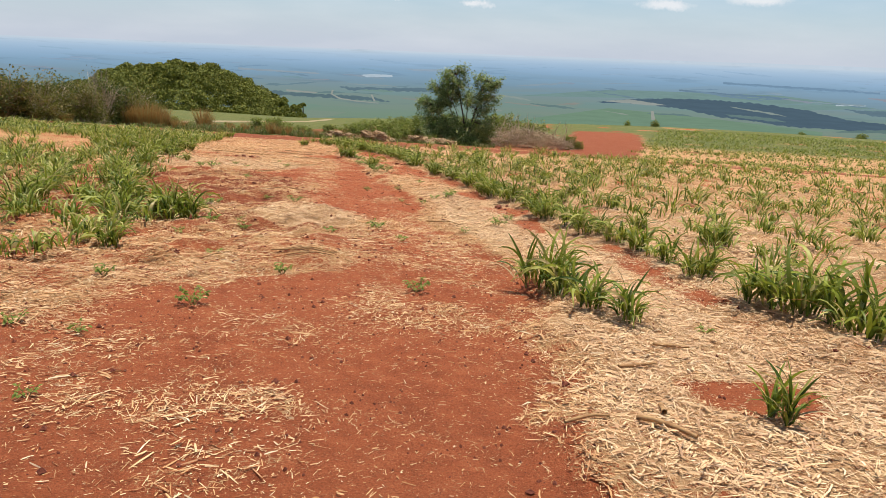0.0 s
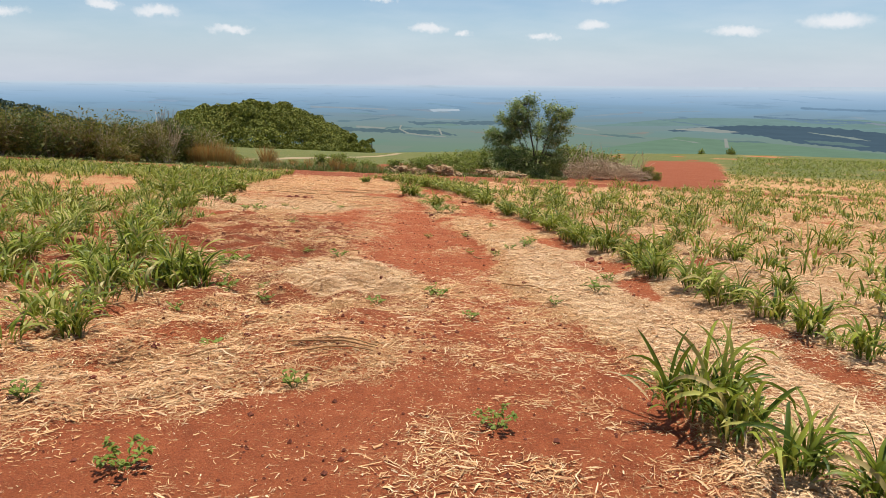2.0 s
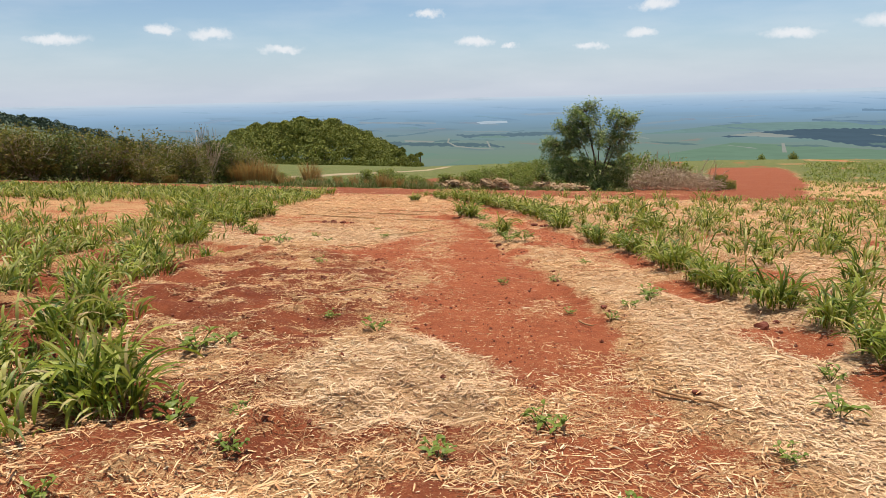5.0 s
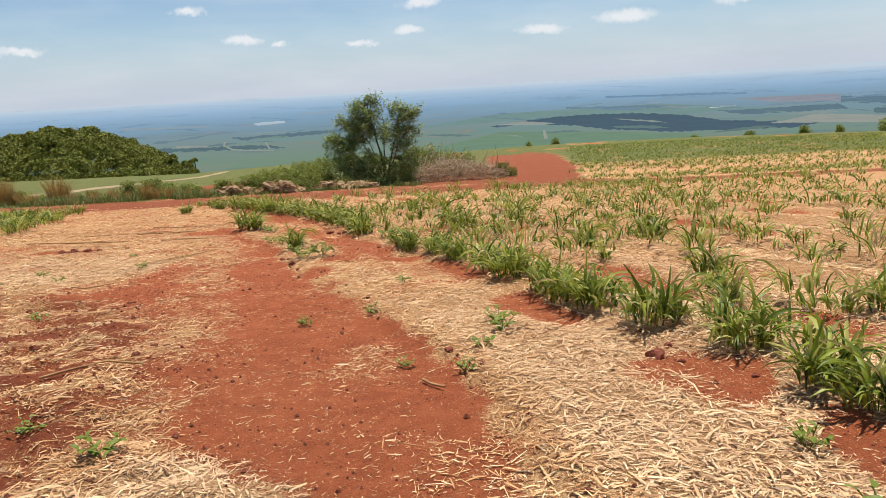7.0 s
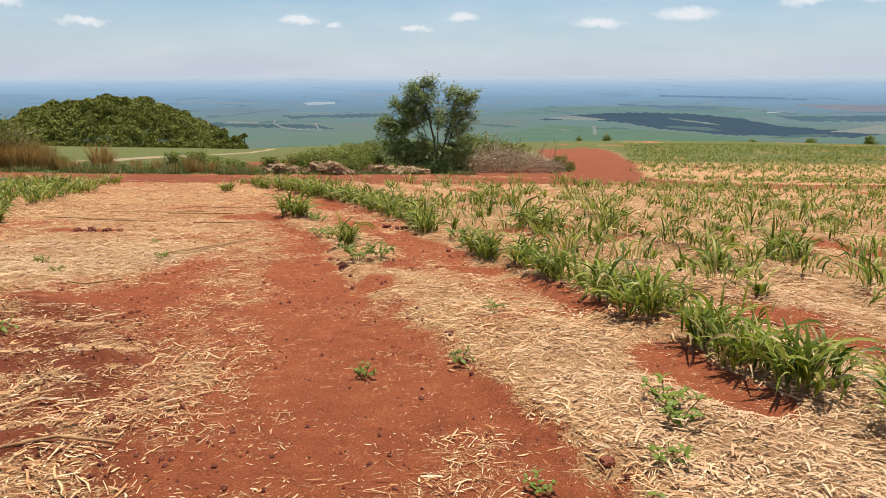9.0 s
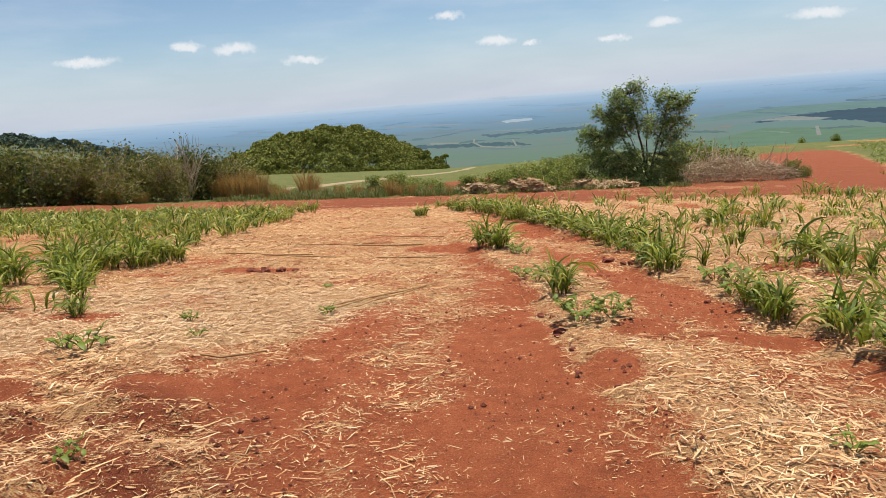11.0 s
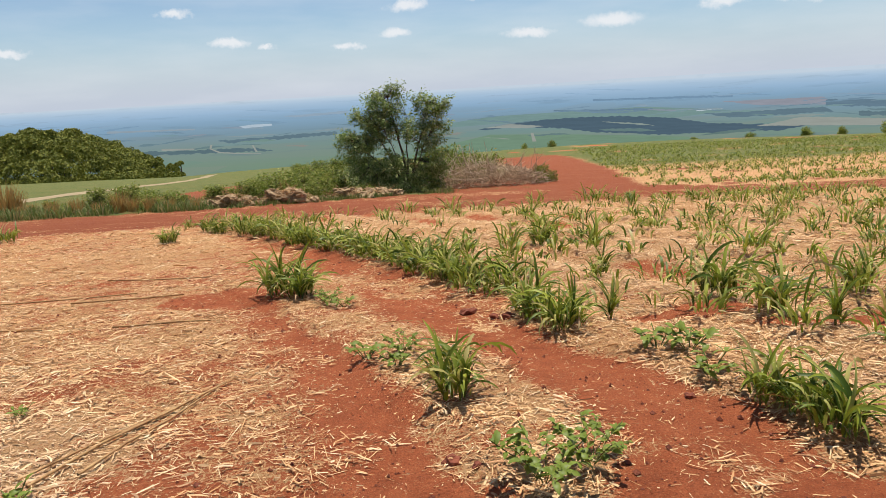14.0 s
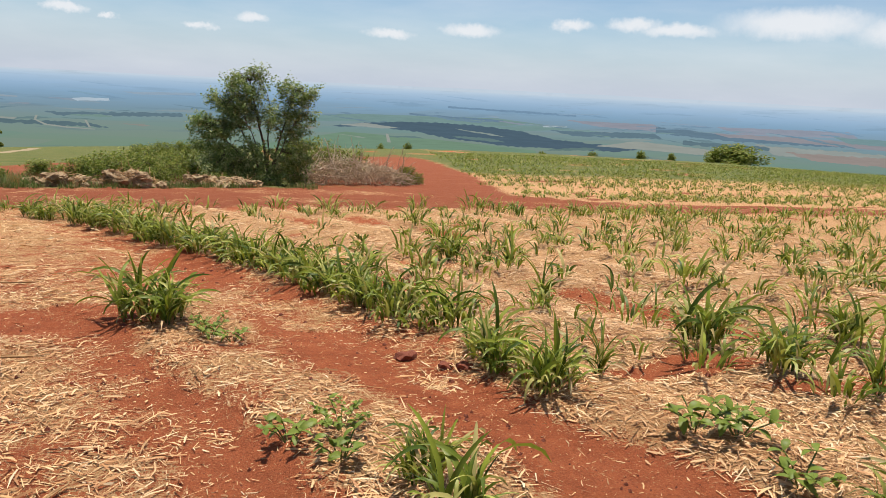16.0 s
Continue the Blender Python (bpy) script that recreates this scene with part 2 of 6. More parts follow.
WEED = leaf_material("weed_leaf", (0.090, 0.140, 0.022), (0.250, 0.310, 0.050), (0.40, 0.42, 0.10), 0.35, 0.45)
TREE_LEAF = leaf_material("tree_leaf", (0.125, 0.190, 0.048), (0.310, 0.385, 0.110), (0.56, 0.58, 0.28), 0.5, 0.4)
SHRUB_LEAF = leaf_material("shrub_leaf", (0.120, 0.165, 0.025), (0.270, 0.310, 0.050), (0.42, 0.39, 0.11), 0.42, 0.5)
SCRUB_LEAF = leaf_material("scrub_leaf", (0.105, 0.115, 0.020), (0.210, 0.200, 0.036), (0.34, 0.25, 0.085), 0.42, 0.6)
RUST_LEAF = leaf_material("dry_grass", (0.32, 0.17, 0.055), (0.48, 0.29, 0.10), (0.38, 0.33, 0.12), 0.3, 0.7)
VERGE = leaf_material("verge_leaf", (0.09, 0.13, 0.03), (0.19, 0.22, 0.06), (0.36, 0.27, 0.12), 0.35, 0.6)
DARK_LEAF = leaf_material("dark_scrub_leaf", (0.050, 0.080, 0.016), (0.125, 0.155, 0.030), (0.24, 0.22, 0.06), 0.35, 0.5)
GROVE_LEAF = leaf_material("grove_leaf", (0.115, 0.135, 0.020), (0.195, 0.205, 0.030), (0.29, 0.275, 0.045), 0.12, 0.7)
# haze over the far ridge is put into these leaf colours
FAR_LEAF = leaf_material("far_wood_leaf", (0.050, 0.078, 0.050), (0.078, 0.108, 0.066), (0.105, 0.13, 0.08), 0.15, 0.7)
BARK = plain_material("bark", (0.07, 0.05, 0.035), (0.16, 0.12, 0.085), 14, bump=0.6)
DEADWOOD = plain_material("dead_wood", (0.36, 0.27, 0.18), (0.58, 0.46, 0.33), 9, bump=0.5, c=(0.72, 0.61, 0.47))
DRY_TWIG = plain_material("dry_twig", (0.34, 0.24, 0.145), (0.60, 0.46, 0.30), 9, bump=0.4)
CLOD = plain_material("clod_earth", (0.15, 0.042, 0.024), (0.27, 0.08, 0.043), 14, bump=0.8, distance=0.02)
STONE = plain_material("pale_rubble", (0.24, 0.145, 0.075), (0.52, 0.38, 0.215), 5, bump=0.8, distance=0.04)
OLD_STALK = plain_material("old_stalk", (0.26, 0.13, 0.055), (0.55, 0.35, 0.16), 16)
SAND_TRACK = plain_material("sandy_track", (0.27, 0.195, 0.105), (0.38, 0.285, 0.165), 0.8)


def straw_material():
    m = Nodes("straw", 0.7)
    rnd = m.where.outputs["Random Per Island"]
    c = m.ramp(rnd, (0.0, (0.34, 0.15, 0.065)), (0.22, (0.54, 0.265, 0.105)), (0.5, (0.71, 0.43, 0.200)), (0.85, (0.79, 0.545, 0.290)), (1.0, (0.82, 0.66, 0.43)))
    c = m.mix(m.range(m.noise(9.0, 3.0), 0.45, 0.75, 0.0, 0.3), c, (0.46, 0.22, 0.10))
    c = m.mix(m.range(m.noise(0.55, 5.0, 0.65), 0.40, 0.66, 0.0, 0.6), c, (0.47, 0.25, 0.115))
    c = m.mix(m.math("MULTIPLY", m.attribute("bleach"), 0.32), c, (0.80, 0.64, 0.43))
    return m.colour(c)


STRAW = straw_material()


# ---- building helpers ----
def mesh_from(name, verts, faces, material, smooth=False):
    """A mesh from arrays: faces is one array of equal polygons or a list of such arrays."""
    me = bpy.data.meshes.new(name)
    faces = [np.asarray(f) for f in (faces if isinstance(faces, list) else [faces])]
    verts = np.asarray(verts, dtype=np.float32).reshape(-1, 3)
    loops = np.concatenate([f.ravel() for f in faces]).astype(np.int32)
    totals = np.concatenate([np.full(len(f), f.shape[1], dtype=np.int32) for f in faces])
    starts = np.concatenate([[0], np.cumsum(totals)[:-1]]).astype(np.int32)
    me.vertices.add(len(verts))
    me.vertices.foreach_set("co", verts.ravel())
    me.loops.add(len(loops))
    me.loops.foreach_set("vertex_index", loops)
    me.polygons.add(len(totals))
    me.polygons.foreach_set("loop_start", starts)
    me.polygons.foreach_set("use_smooth", np.full(len(totals), smooth))
    me.update(calc_edges=True)
    me.validate()
    me.materials.append(material)
    return me


def child(name, mesh, parent, m=None, label=""):
    ob = new(name, mesh)
    ob.parent = parent
    if m is not None:
        ob.matrix_basis = m
    return tagged(ob, label)


def thing(name, label, category, group="", kind="", data=None, m=None):
    ob = new(name, data)
    if data is None:
        ob.empty_display_size = 0.1
    if m is not None:
        ob.matrix_basis = m
    return tagged(ob, label, category, group, kind)


def lattice(ix, iy, seed):
    h = np.sin(ix * 127.1 + iy * 311.7 + seed * 74.7) * 43758.5453
    return h - np.floor(h)


def smooth_noise(x, y, scale, seed=0):
    """Value noise from 0 to 1 at arrays of places; scale: metres a cell."""
    x, y = np.asarray(x, float) / scale, np.asarray(y, float) / scale
    ix, iy = np.floor(x), np.floor(y)
    u, v = x - ix, y - iy
    u, v = u * u * (3 - 2 * u), v * v * (3 - 2 * v)
    low = lattice(ix, iy, seed) * (1 - u) + lattice(ix + 1, iy, seed) * u
    high = lattice(ix, iy + 1, seed) * (1 - u) + lattice(ix + 1, iy + 1, seed) * u
    return low * (1 - v) + high * v


def fractal(x, y, scale, seed=0, octaves=3):
    total, weight = 0.0, 0.0
    for k in range(octaves):
        total = total + smooth_noise(x, y, scale / 2**k, seed + 13 * k) / 2**k
        weight += 1 / 2**k
    return total / weight


def step(x, a, b):
    t = np.clip((x - a) / (b - a), 0, 1)
    return t * t * (3 - 2 * t)


# ---- lie of the land ----
def cane_row(y):
    """x of the first cane row beside the track."""
    d = np.asarray(y, float) - 7
    return 2.7 - 0.19 * d - 0.0045 * d * d


def left_edge(y):
    """x of the edge of the dense cane on the other side."""
    return np.interp(y, [-4, 6, 8, 10, 12, 15, 17, 22, 25, 28, 34], [-3.4, -3.6, -3.8, -4.3, -5.4, -6.7, -7.3, -8.6, -9.4, -9.8, -10.6])


def road_near(x):
    return np.interp(x, [-60, -12, -7, 0, 5, 20, 60, 200], [29, 32.5, 34.4, 35.6, 36.2, 36.8, 39, 44])


def road_far(x):
    return np.interp(x, [-60, -15, -8.5, -4, 1.5, 5, 9.5, 14.5, 32, 60, 200], [35, 41.5, 43.2, 46.5, 51, 50, 46, 43.4, 43.6, 45, 50])


def land(x, y):
    """Height of the smooth land."""
    x, y = np.asarray(x, float), np.asarray(y, float)
    z = -0.0258 * x - 0.0844 * y - 0.11
    z = z - 0.025 * np.clip(y - 35, 0, 18)
    r = np.hypot(x, y - 6)
    az = np.degrees(np.arctan2(x, np.maximum(y - 6, 1e-3)))
    amount = np.interp(az, [-60, -40, -26, -12, -7, -4, 0, 12.6, 18, 25, 38, 46, 52, 70], [-1.0, -1.5, -2.0, -2.0, -0.65, 0.4, 1.5, 3.4, 4.0, 4.1, 3.4, 2.1, 1.2, 0.5])
    z = z + amount * np.maximum(r - 50, 0) / 200
    crest = np.interp(az, [-90, -30, -8, 0, 10, 60, 90], [330, 420, 300, 150, 200, 280, 280])
    over = np.maximum(r - crest, 0)
    z = z - 0.12 * over * step(over, 0, 160)
    z = np.maximum(z, -0.112 * r - 12)
    # behind and beside the camera the slope eases off
    z = z + np.where(y < -10, 0.05 * (-10 - y), 0)
    return z


def inside(x, y, left, right, soft=0.15, soft_left=None):
    sl = soft if soft_left is None else soft_left
    return step(x, left - sl, left + sl) * (1 - step(x, right - soft, right + soft))


def spot(x, y, cx, cy, rx, ry):
    return 1 - step(np.hypot((x - cx) / rx, (y - cy) / ry), 0.7, 1.25)


# edges of the bare track: y and x on either side
EDGE_L = [(-6, -5), (4, -4.6), (5.1, -3.0), (5.9, -2.7), (6.3, -2.0), (6.6, -1.4), (7.4, -1.0), (8.2, -1.15), (9.3, -1.2), (10.3, -1.15), (10.9, -1.45),
          (11.5, -2.1), (11.9, -2.5), (13.2, -2.75), (15, -3.2), (15.8, -3.65), (16.4, -4.1), (16.8, -4.8), (17.2, -4.3), (19.0, -4.2), (19.6, -3.6),
          (20.2, -3.15), (21, -3.25), (22, -3.6), (23, -4.0), (24.2, -4.5), (25, -4.8)]
EDGE_R = [(-6, 0.9), (2.7, 0.67), (3.2, 0.5), (4.5, 0.8), (5.3, 0.6), (5.9, 0.9), (7, 0.7), (8, 0.47), (9, 0.15), (10.3, -0.22), (11, -0.4), (12, -0.42),
          (13, -0.6), (14, -0.95), (15, -1.22), (16.3, -1.6), (17.5, -1.97), (18.6, -2.22), (19.4, -2.38), (20, -2.65), (21.4, -3.0), (22.3, -3.4),
          (23.3, -3.75), (24.1, -4.25), (25, -4.6)]
TRACK_Y = np.arange(-6, 25.1, 0.25)
TRACK_L = np.interp(TRACK_Y, *zip(*EDGE_L))
TRACK_R = np.interp(TRACK_Y, *zip(*EDGE_R))


def bare_earth(x, y):
    """How bare the red earth lies, 0 to 1."""
    wx = x + 0.5 * (fractal(x, y, 0.9, 3) - 0.5)
    wy = y + 0.5 * (fractal(x, y, 0.9, 9) - 0.5)
    b = inside(wx, wy, np.interp(wy, TRACK_Y, TRACK_L), np.interp(y, TRACK_Y, TRACK_R) + 0.12 * (fractal(x, y, 0.4, 5) - 0.5), 0.1, 0.45)
    # straw carried across where the two lobes of the track meet, and along its middle further on
    b = b * (1 - 0.3 * step(y, 6.9, 7.6) * (1 - step(y, 10.2, 11.0))) * (1 - step(y, 23.2, 24.6))
    streak = np.interp(y, [12.5, 14, 16, 18, 20], [-1.9, -2.55, -3.1, -3.35, -3.5])
    b = b * (1 - 0.38 * (1 - step(np.abs(wx - streak), 0.2, 0.55)) * step(y, 12.5, 14) * (1 - step(y, 19.5, 21)))
    # thin scatter in the middle of the track
    b = b * (1 - 0.25 * step(fractal(x, y, 1.1, 21), 0.5, 0.7))
    for cx, cy, rx, ry in ((-1.4, 3.5, 0.55, 0.3), (-1.1, 2.7, 0.7, 0.3), (-0.85, 4.6, 0.45, 0.28), (-1.55, 5.1, 0.35, 0.2), (0.05, 3.1, 0.5, 0.4), (-1.9, 3.4, 0.4, 0.2)):
        b = b * (1 - 0.20 * spot(wx, wy, cx, cy, rx, ry))
    second = np.interp(wy, [15.3, 16.2, 17.2, 19, 20, 21, 22.3, 24, 25.5, 28, 30], [-0.4, -0.35, -0.6, -1.05, -1.35, -1.7, -2.05, -2.45, -2.9, -3.6, -4.6])
    b = np.maximum(b, 0.9 * (1 - step(np.abs(wx - second), 0.26, 0.52)) * (0.5 * step(y, 15.0, 16) + 0.5 * step(y, 17.6, 19)) * (1 - step(y, 27, 30)) * step(fractal(x, y, 1.1, 31), 0.22, 0.48))
    # the patch below the bright straw
    b = np.maximum(b, 0.72 * spot(wx, wy, -0.95, 8.5, 1.15, 0.6))
    for cx, cy, rx, ry in ((0.85, 12.1, 0.4, 0.6), (1.25, 10.7, 0.25, 0.8), (0.45, 14.2, 0.28, 0.8), (1.9, 4.0, 0.45, 0.3), (2.15, 8.1, 0.2, 0.9),
                           (-4.8, 12.1, 0.4, 0.15), (-4.4, 14.6, 0.6, 0.14), (-4.7, 16.6, 0.5, 0.2), (-4.1, 23.7, 0.7, 0.4),
                           (0.3, 21.3, 0.8, 0.25), (1.2, 20.7, 0.9, 0.22), (-6.4, 21.4, 0.6, 0.25), (-1.35, 18.3, 0.3, 0.35), (-0.9, 19.1, 0.35, 0.3), (-0.55, 18.0, 0.4, 0.25), (-1.6, 17.3, 0.25, 0.3)):
        b = np.maximum(b, 0.95 * spot(wx, wy, cx, cy, rx, ry))
    # churned ground beside the track
    churn = step(y, 8.0, 9.5) * (1 - step(y, 15.5, 17)) * (1 - spot(x, y, -2.0, 10.5, 1.0, 1.0)) * step(np.interp(y, TRACK_Y, TRACK_L) - x, 0.0, 0.4) * step(x - left_edge(y), 0, 0.8)
    b = np.maximum(b, 0.42 * churn * step(fractal(x, y * 1.8, 0.36, 45), 0.42, 0.58))
    for cx, cy, rx, ry in ((-4.6, 12.2, 0.9, 0.22), (-5.4, 12.6, 0.4, 0.18), (-3.2, 12.0, 0.6, 0.25), (-4.4, 16.75, 0.55, 0.14), (-3.7, 14.7, 0.6, 0.22), (-3.5, 13.4, 0.5, 0.2), (-7.8, 21.2, 0.5, 0.22), (-6.9, 18.6, 0.35, 0.2)):
        b = np.maximum(b, 0.85 * spot(wx, wy, cx, cy, rx, ry))
    # furrows along the rows
    off = x - cane_row(y)
    furrow = np.abs(((off + 0.42) / 1.5 + 0.5) % 1.0 - 0.5) * 1.5
    b = np.maximum(b, 0.85 * (1 - step(furrow, 0.08, 0.3)) * step(fractal(x, y, 1.7, 41), 0.56, 0.70) * step(off, -0.9, -0.5))
    b = np.maximum(b, 0.35 * step(fractal(x, y, 0.7, 51), 0.6, 0.75) * step(left_edge(y) + 3.2 - x, 0, 0.6) * (1 - 0.7 * step(y, 18, 20)))
    road = step(y, road_near(x) - 0.4, road_near(x) + 0.4) * (1 - step(y, road_far(x) - 0.5, road_far(x) + 0.5))
    b = np.maximum(b, road * (0.5 + 0.45 * step(fractal(x * 0.4, y * 2.2, 1.6, 61), 0.38, 0.6)))
    left = np.interp(y, [40, 48, 57, 60, 90, 160], [5, 7.5, 8.8, 9.4, 15.0, 27])
    right = np.interp(y, [40, 44, 50, 55, 67, 105, 160], [15, 12.5, 11.6, 13.2, 18.0, 27.5, 38])
    branch = 0.95 * inside(x + 2.5 * (fractal(x, y, 3, 71) - 0.5), y, left, right, 0.8) * step(y, 41, 43) * (1 - step(y, 112, 138)) * (0.72 + 0.28 * step(fractal(x * 0.5, y * 2, 3, 77), 0.35, 0.6))
    return np.clip(np.maximum(b, branch), 0, 1)


def trodden(x, y):
    """The roads' hard dark earth, 0 to 1."""
    return step(y, road_near(x) - 0.6, road_near(x) + 0.6) * (1 - step(y, 120, 180))


def turned(x, y):
    """Turned earth beside the track, darker in patches, 0 to 1."""
    zone = step(y, 8.0, 9.6) * (1 - step(y, 15.8, 17.5)) * step(np.interp(y, TRACK_Y, TRACK_L) - x, -0.3, 0.4)
    return np.clip(zone * (0.55 + 0.45 * step(fractal(x, y * 1.6, 0.5, 241, 3), 0.38, 0.6)), 0, 1)


def grassy(x, y):
    """How far grass and far-off cane hide the earth, 0 to 1."""
    past = y - road_far(x)
    beyond = step(past, 0.2, 1.5)
    meadow = beyond * (1 - step(x - 0.08 * (y - 45), 0.5, 3.5))
    patchy = 0.75 + 0.5 * (fractal(x, y, 4.0, 151) - 0.5)
    meadow = meadow * np.where(y < 70, patchy, 1.0) * (1 - 0.95 * spot(x, y, -12.2, 71, 2.9, 16)) * (1 - 0.7 * spot(x, y, -3.5, 62, 2.0, 3.0))
    bands = np.interp(past, [0, 2.5, 4, 8, 10, 15, 17, 22, 25, 30, 36], [0.1, 0.2, 0.42, 0.42, 0.22, 0.2, 0.42, 0.42, 0.32, 0.5, 0.8])
    far_field = beyond * step(x - 0.08 * (y - 45), 0.5, 3.5) * bands
    far_field = far_field * (1 - bare_earth(x, y))
    side = step(left_edge(y) - x, 1.0, 4.0) * 0.35 * (1 - beyond)
    return np.clip(np.maximum(np.maximum(meadow, far_field), side), 0, 1)


def straw_cover(x, y):
    b = bare_earth(x, y)
    s = 0.68 + 0.7 * (fractal(x, y, 1.6, 81, 4) - 0.45) + 0.6 * (fractal(x, y, 0.28, 85, 2) - 0.5)
    # thick pale straw between the track and the rows, in the field, and in a few swathes
    strip = step(x - np.interp(y, TRACK_Y, TRACK_R), 0.05, 0.3) * (1 - step(y, 13.5, 15.5)) * step(y, 2, 3)
    s = s + 0.22 * np.maximum(strip, step(x - cane_row(y), 0.2, 0.7)) + 0.35 * spot(x + 1.4 * (fractal(x, y, 0.9, 231) - 0.5), y + 1.4 * (fractal(x, y, 0.9, 233) - 0.5), -2.1, 10.6, 0.85, 0.95) + 0.2 * spot(x, y, -6.0, 19.0, 1.8, 1.8) - 0.1 * step(y, 18.5, 20) * (1 - step(x - cane_row(y), -0.3, 0.5)) * step(x + 6.5, 0, 1.5)
    s = s - 0.12 * (1 - step(y, 18, 20)) * step(left_edge(y) + 2.6 - x, 0, 1.5) * step(fractal(x, y, 0.8, 91), 0.35, 0.65)
    beside = step(np.interp(y, TRACK_Y, TRACK_L) - x, -0.2, 0.5) * (1 - step(y, 15.5, 18)) * step(y, 8.5, 10) * (1 - spot(x, y, -2.0, 10.6, 1.0, 1.0))
    s = s - beside * (0.04 + 0.34 * step(fractal(x * 0.8, y * 1.6, 0.5, 201, 3), 0.45, 0.62))
    thin = (0.12 + 0.30 * step(fractal(x, y, 0.7, 95, 3), 0.45, 0.72)) * (0.55 + 0.45 * step(y, 4.5, 6.5)) * (1 - 0.35 * step(y, 10, 12))
    beyond = step(y - road_far(x), -0.3, 0.8)
    s = s * (1 - 0.85 * beyond * (1 - step(x - np.interp(y, [40, 44, 50, 67, 105, 160], [16, 13.5, 12.6, 17.4, 27.5, 38]), -0.6, 1.0)))
    return np.clip(s * (1 - b) + thin * b * (1 - 0.85 * step(y, road_near(x) - 0.6, road_near(x) + 0.6)), 0, 1)


def bleached(x, y):
    """How far sun and rain have bleached the straw, 0 to 1."""
    strip = step(x - np.interp(y, TRACK_Y, TRACK_R), 0.05, 0.4) * (1 - step(y, 13.5, 16)) * step(y, 2, 3)
    b = np.maximum(0.75 * strip, 0.35 * step(x - cane_row(y), 0.2, 1.0))
    wx, wy = x + 1.6 * (fractal(x, y, 1.0, 225) - 0.5), y + 1.6 * (fractal(x, y, 1.0, 227) - 0.5)
    b = np.maximum(b, np.maximum(spot(wx, wy, -2.1, 10.6, 1.0, 1.1), 0.9 * spot(wx, wy, -6.2, 18.8, 2.4, 1.7)))
    return np.clip(b + 0.7 * (fractal(x, y, 0.8, 221, 3) - 0.5), 0, 1)


def relief(x, y):
    """Small ups and downs of the tilled ground near the track."""
    near = 1 - step(np.hypot(x + 1, y - 14), 30, 60)
    z = 0.05 * (fractal(x, y, 1.3, 101) - 0.5) + 0.045 * (fractal(x, y, 0.33, 111, 2) - 0.5) * (1 - 0.75 * bare_earth(x, y) * (np.abs(x - np.interp(y, TRACK_Y, TRACK_R)) > 0.3))
    off = x - cane_row(y)
    ridge = 0.05 * np.cos(off / 1.5 * 2 * np.pi) * step(off, -1.2, -0.4)
    lip = 0.07 * step(x, np.interp(y, TRACK_Y, TRACK_R) - 0.05, np.interp(y, TRACK_Y, TRACK_R) + 0.13) * (y < 26)
    rough_left = 0.26 * (fractal(x, y, 0.38, 121, 2) - 0.5) * step(np.interp(y, TRACK_Y, TRACK_L) - x, 0, 0.5) * (1 - step(y, 16, 19)) * step(y, 5.6, 7)
    return near * (z + ridge + lip + rough_left)


def height(x, y):
    return land(x, y) + relief(np.asarray(x, float), np.asarray(y, float))


def spread(a, b, fine, grow, low, high):
    """Grid lines: even from a to b, then ever wider out to low and high."""
    mid = list(np.arange(a, b, fine))
    up, s = [mid[-1]], fine
    while up[-1] < high:
        s *= grow
        up.append(up[-1] + s)
    down, s = [mid[0]], fine
    while down[-1] > low:
        s *= grow
        down.append(down[-1] - s)
    return np.array(down[:0:-1] + mid + up[1:])


def build_ground():
    gx = spread(-7.0, 4.5, 0.11, 1.08, -1300, 1300)
    gy = spread(1.0, 26, 0.11, 1.055, -300, 1320)
    X, Y = np.meshgrid(gx, gy)
    Z = height(X, Y)
    verts = np.stack([X, Y, Z], -1).reshape(-1, 3)
    w = len(gx)
    i = (np.arange(len(gy) - 1)[:, None] * w + np.arange(w - 1)).ravel()
    me = mesh_from("ground", verts, np.stack([i, i + 1, i + w + 1, i + w], 1), EARTH, True)
    for key, field in (("straw", straw_cover), ("grass", grassy), ("packed", trodden), ("bleach", bleached), ("turned", turned)):
        at = me.attributes.new(key, "FLOAT", "POINT")
        at.data.foreach_set("value", field(X, Y).astype(np.float32).ravel())
    return thing("ground", "bare red earth with straw litter, sloping down to a valley", "ground", kind="structure", data=me)


build_ground()


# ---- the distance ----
# haze painted into the valley's colour: green nearby, pale blue at the horizon
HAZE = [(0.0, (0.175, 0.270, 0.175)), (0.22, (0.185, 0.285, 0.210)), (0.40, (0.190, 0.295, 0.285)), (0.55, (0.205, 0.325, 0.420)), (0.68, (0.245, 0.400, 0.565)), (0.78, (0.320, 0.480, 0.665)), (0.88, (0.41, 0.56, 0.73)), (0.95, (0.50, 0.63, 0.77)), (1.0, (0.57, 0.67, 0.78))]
VALLEY = backdrop_material("valley_haze_glow", HAZE, (0.25, 0.28, 0.25), 0.6, 0.006)


def valley_point(az, r, lift=0.0):
    t = (r - 1200) / (4750 - 1200)
    el = -6.6 * max(1 - t, 0.0) ** 1.35
    a = radians(az)
    return (r * math.sin(a), r * math.cos(a), r * math.tan(radians(el)) + lift)


def valley_r(el):
    """Distance at which the valley floor shows at that many degrees below the horizon."""
    return 1200 + (1 - (max(-el, 0) / 6.6) ** (1 / 1.35)) * (4750 - 1200)


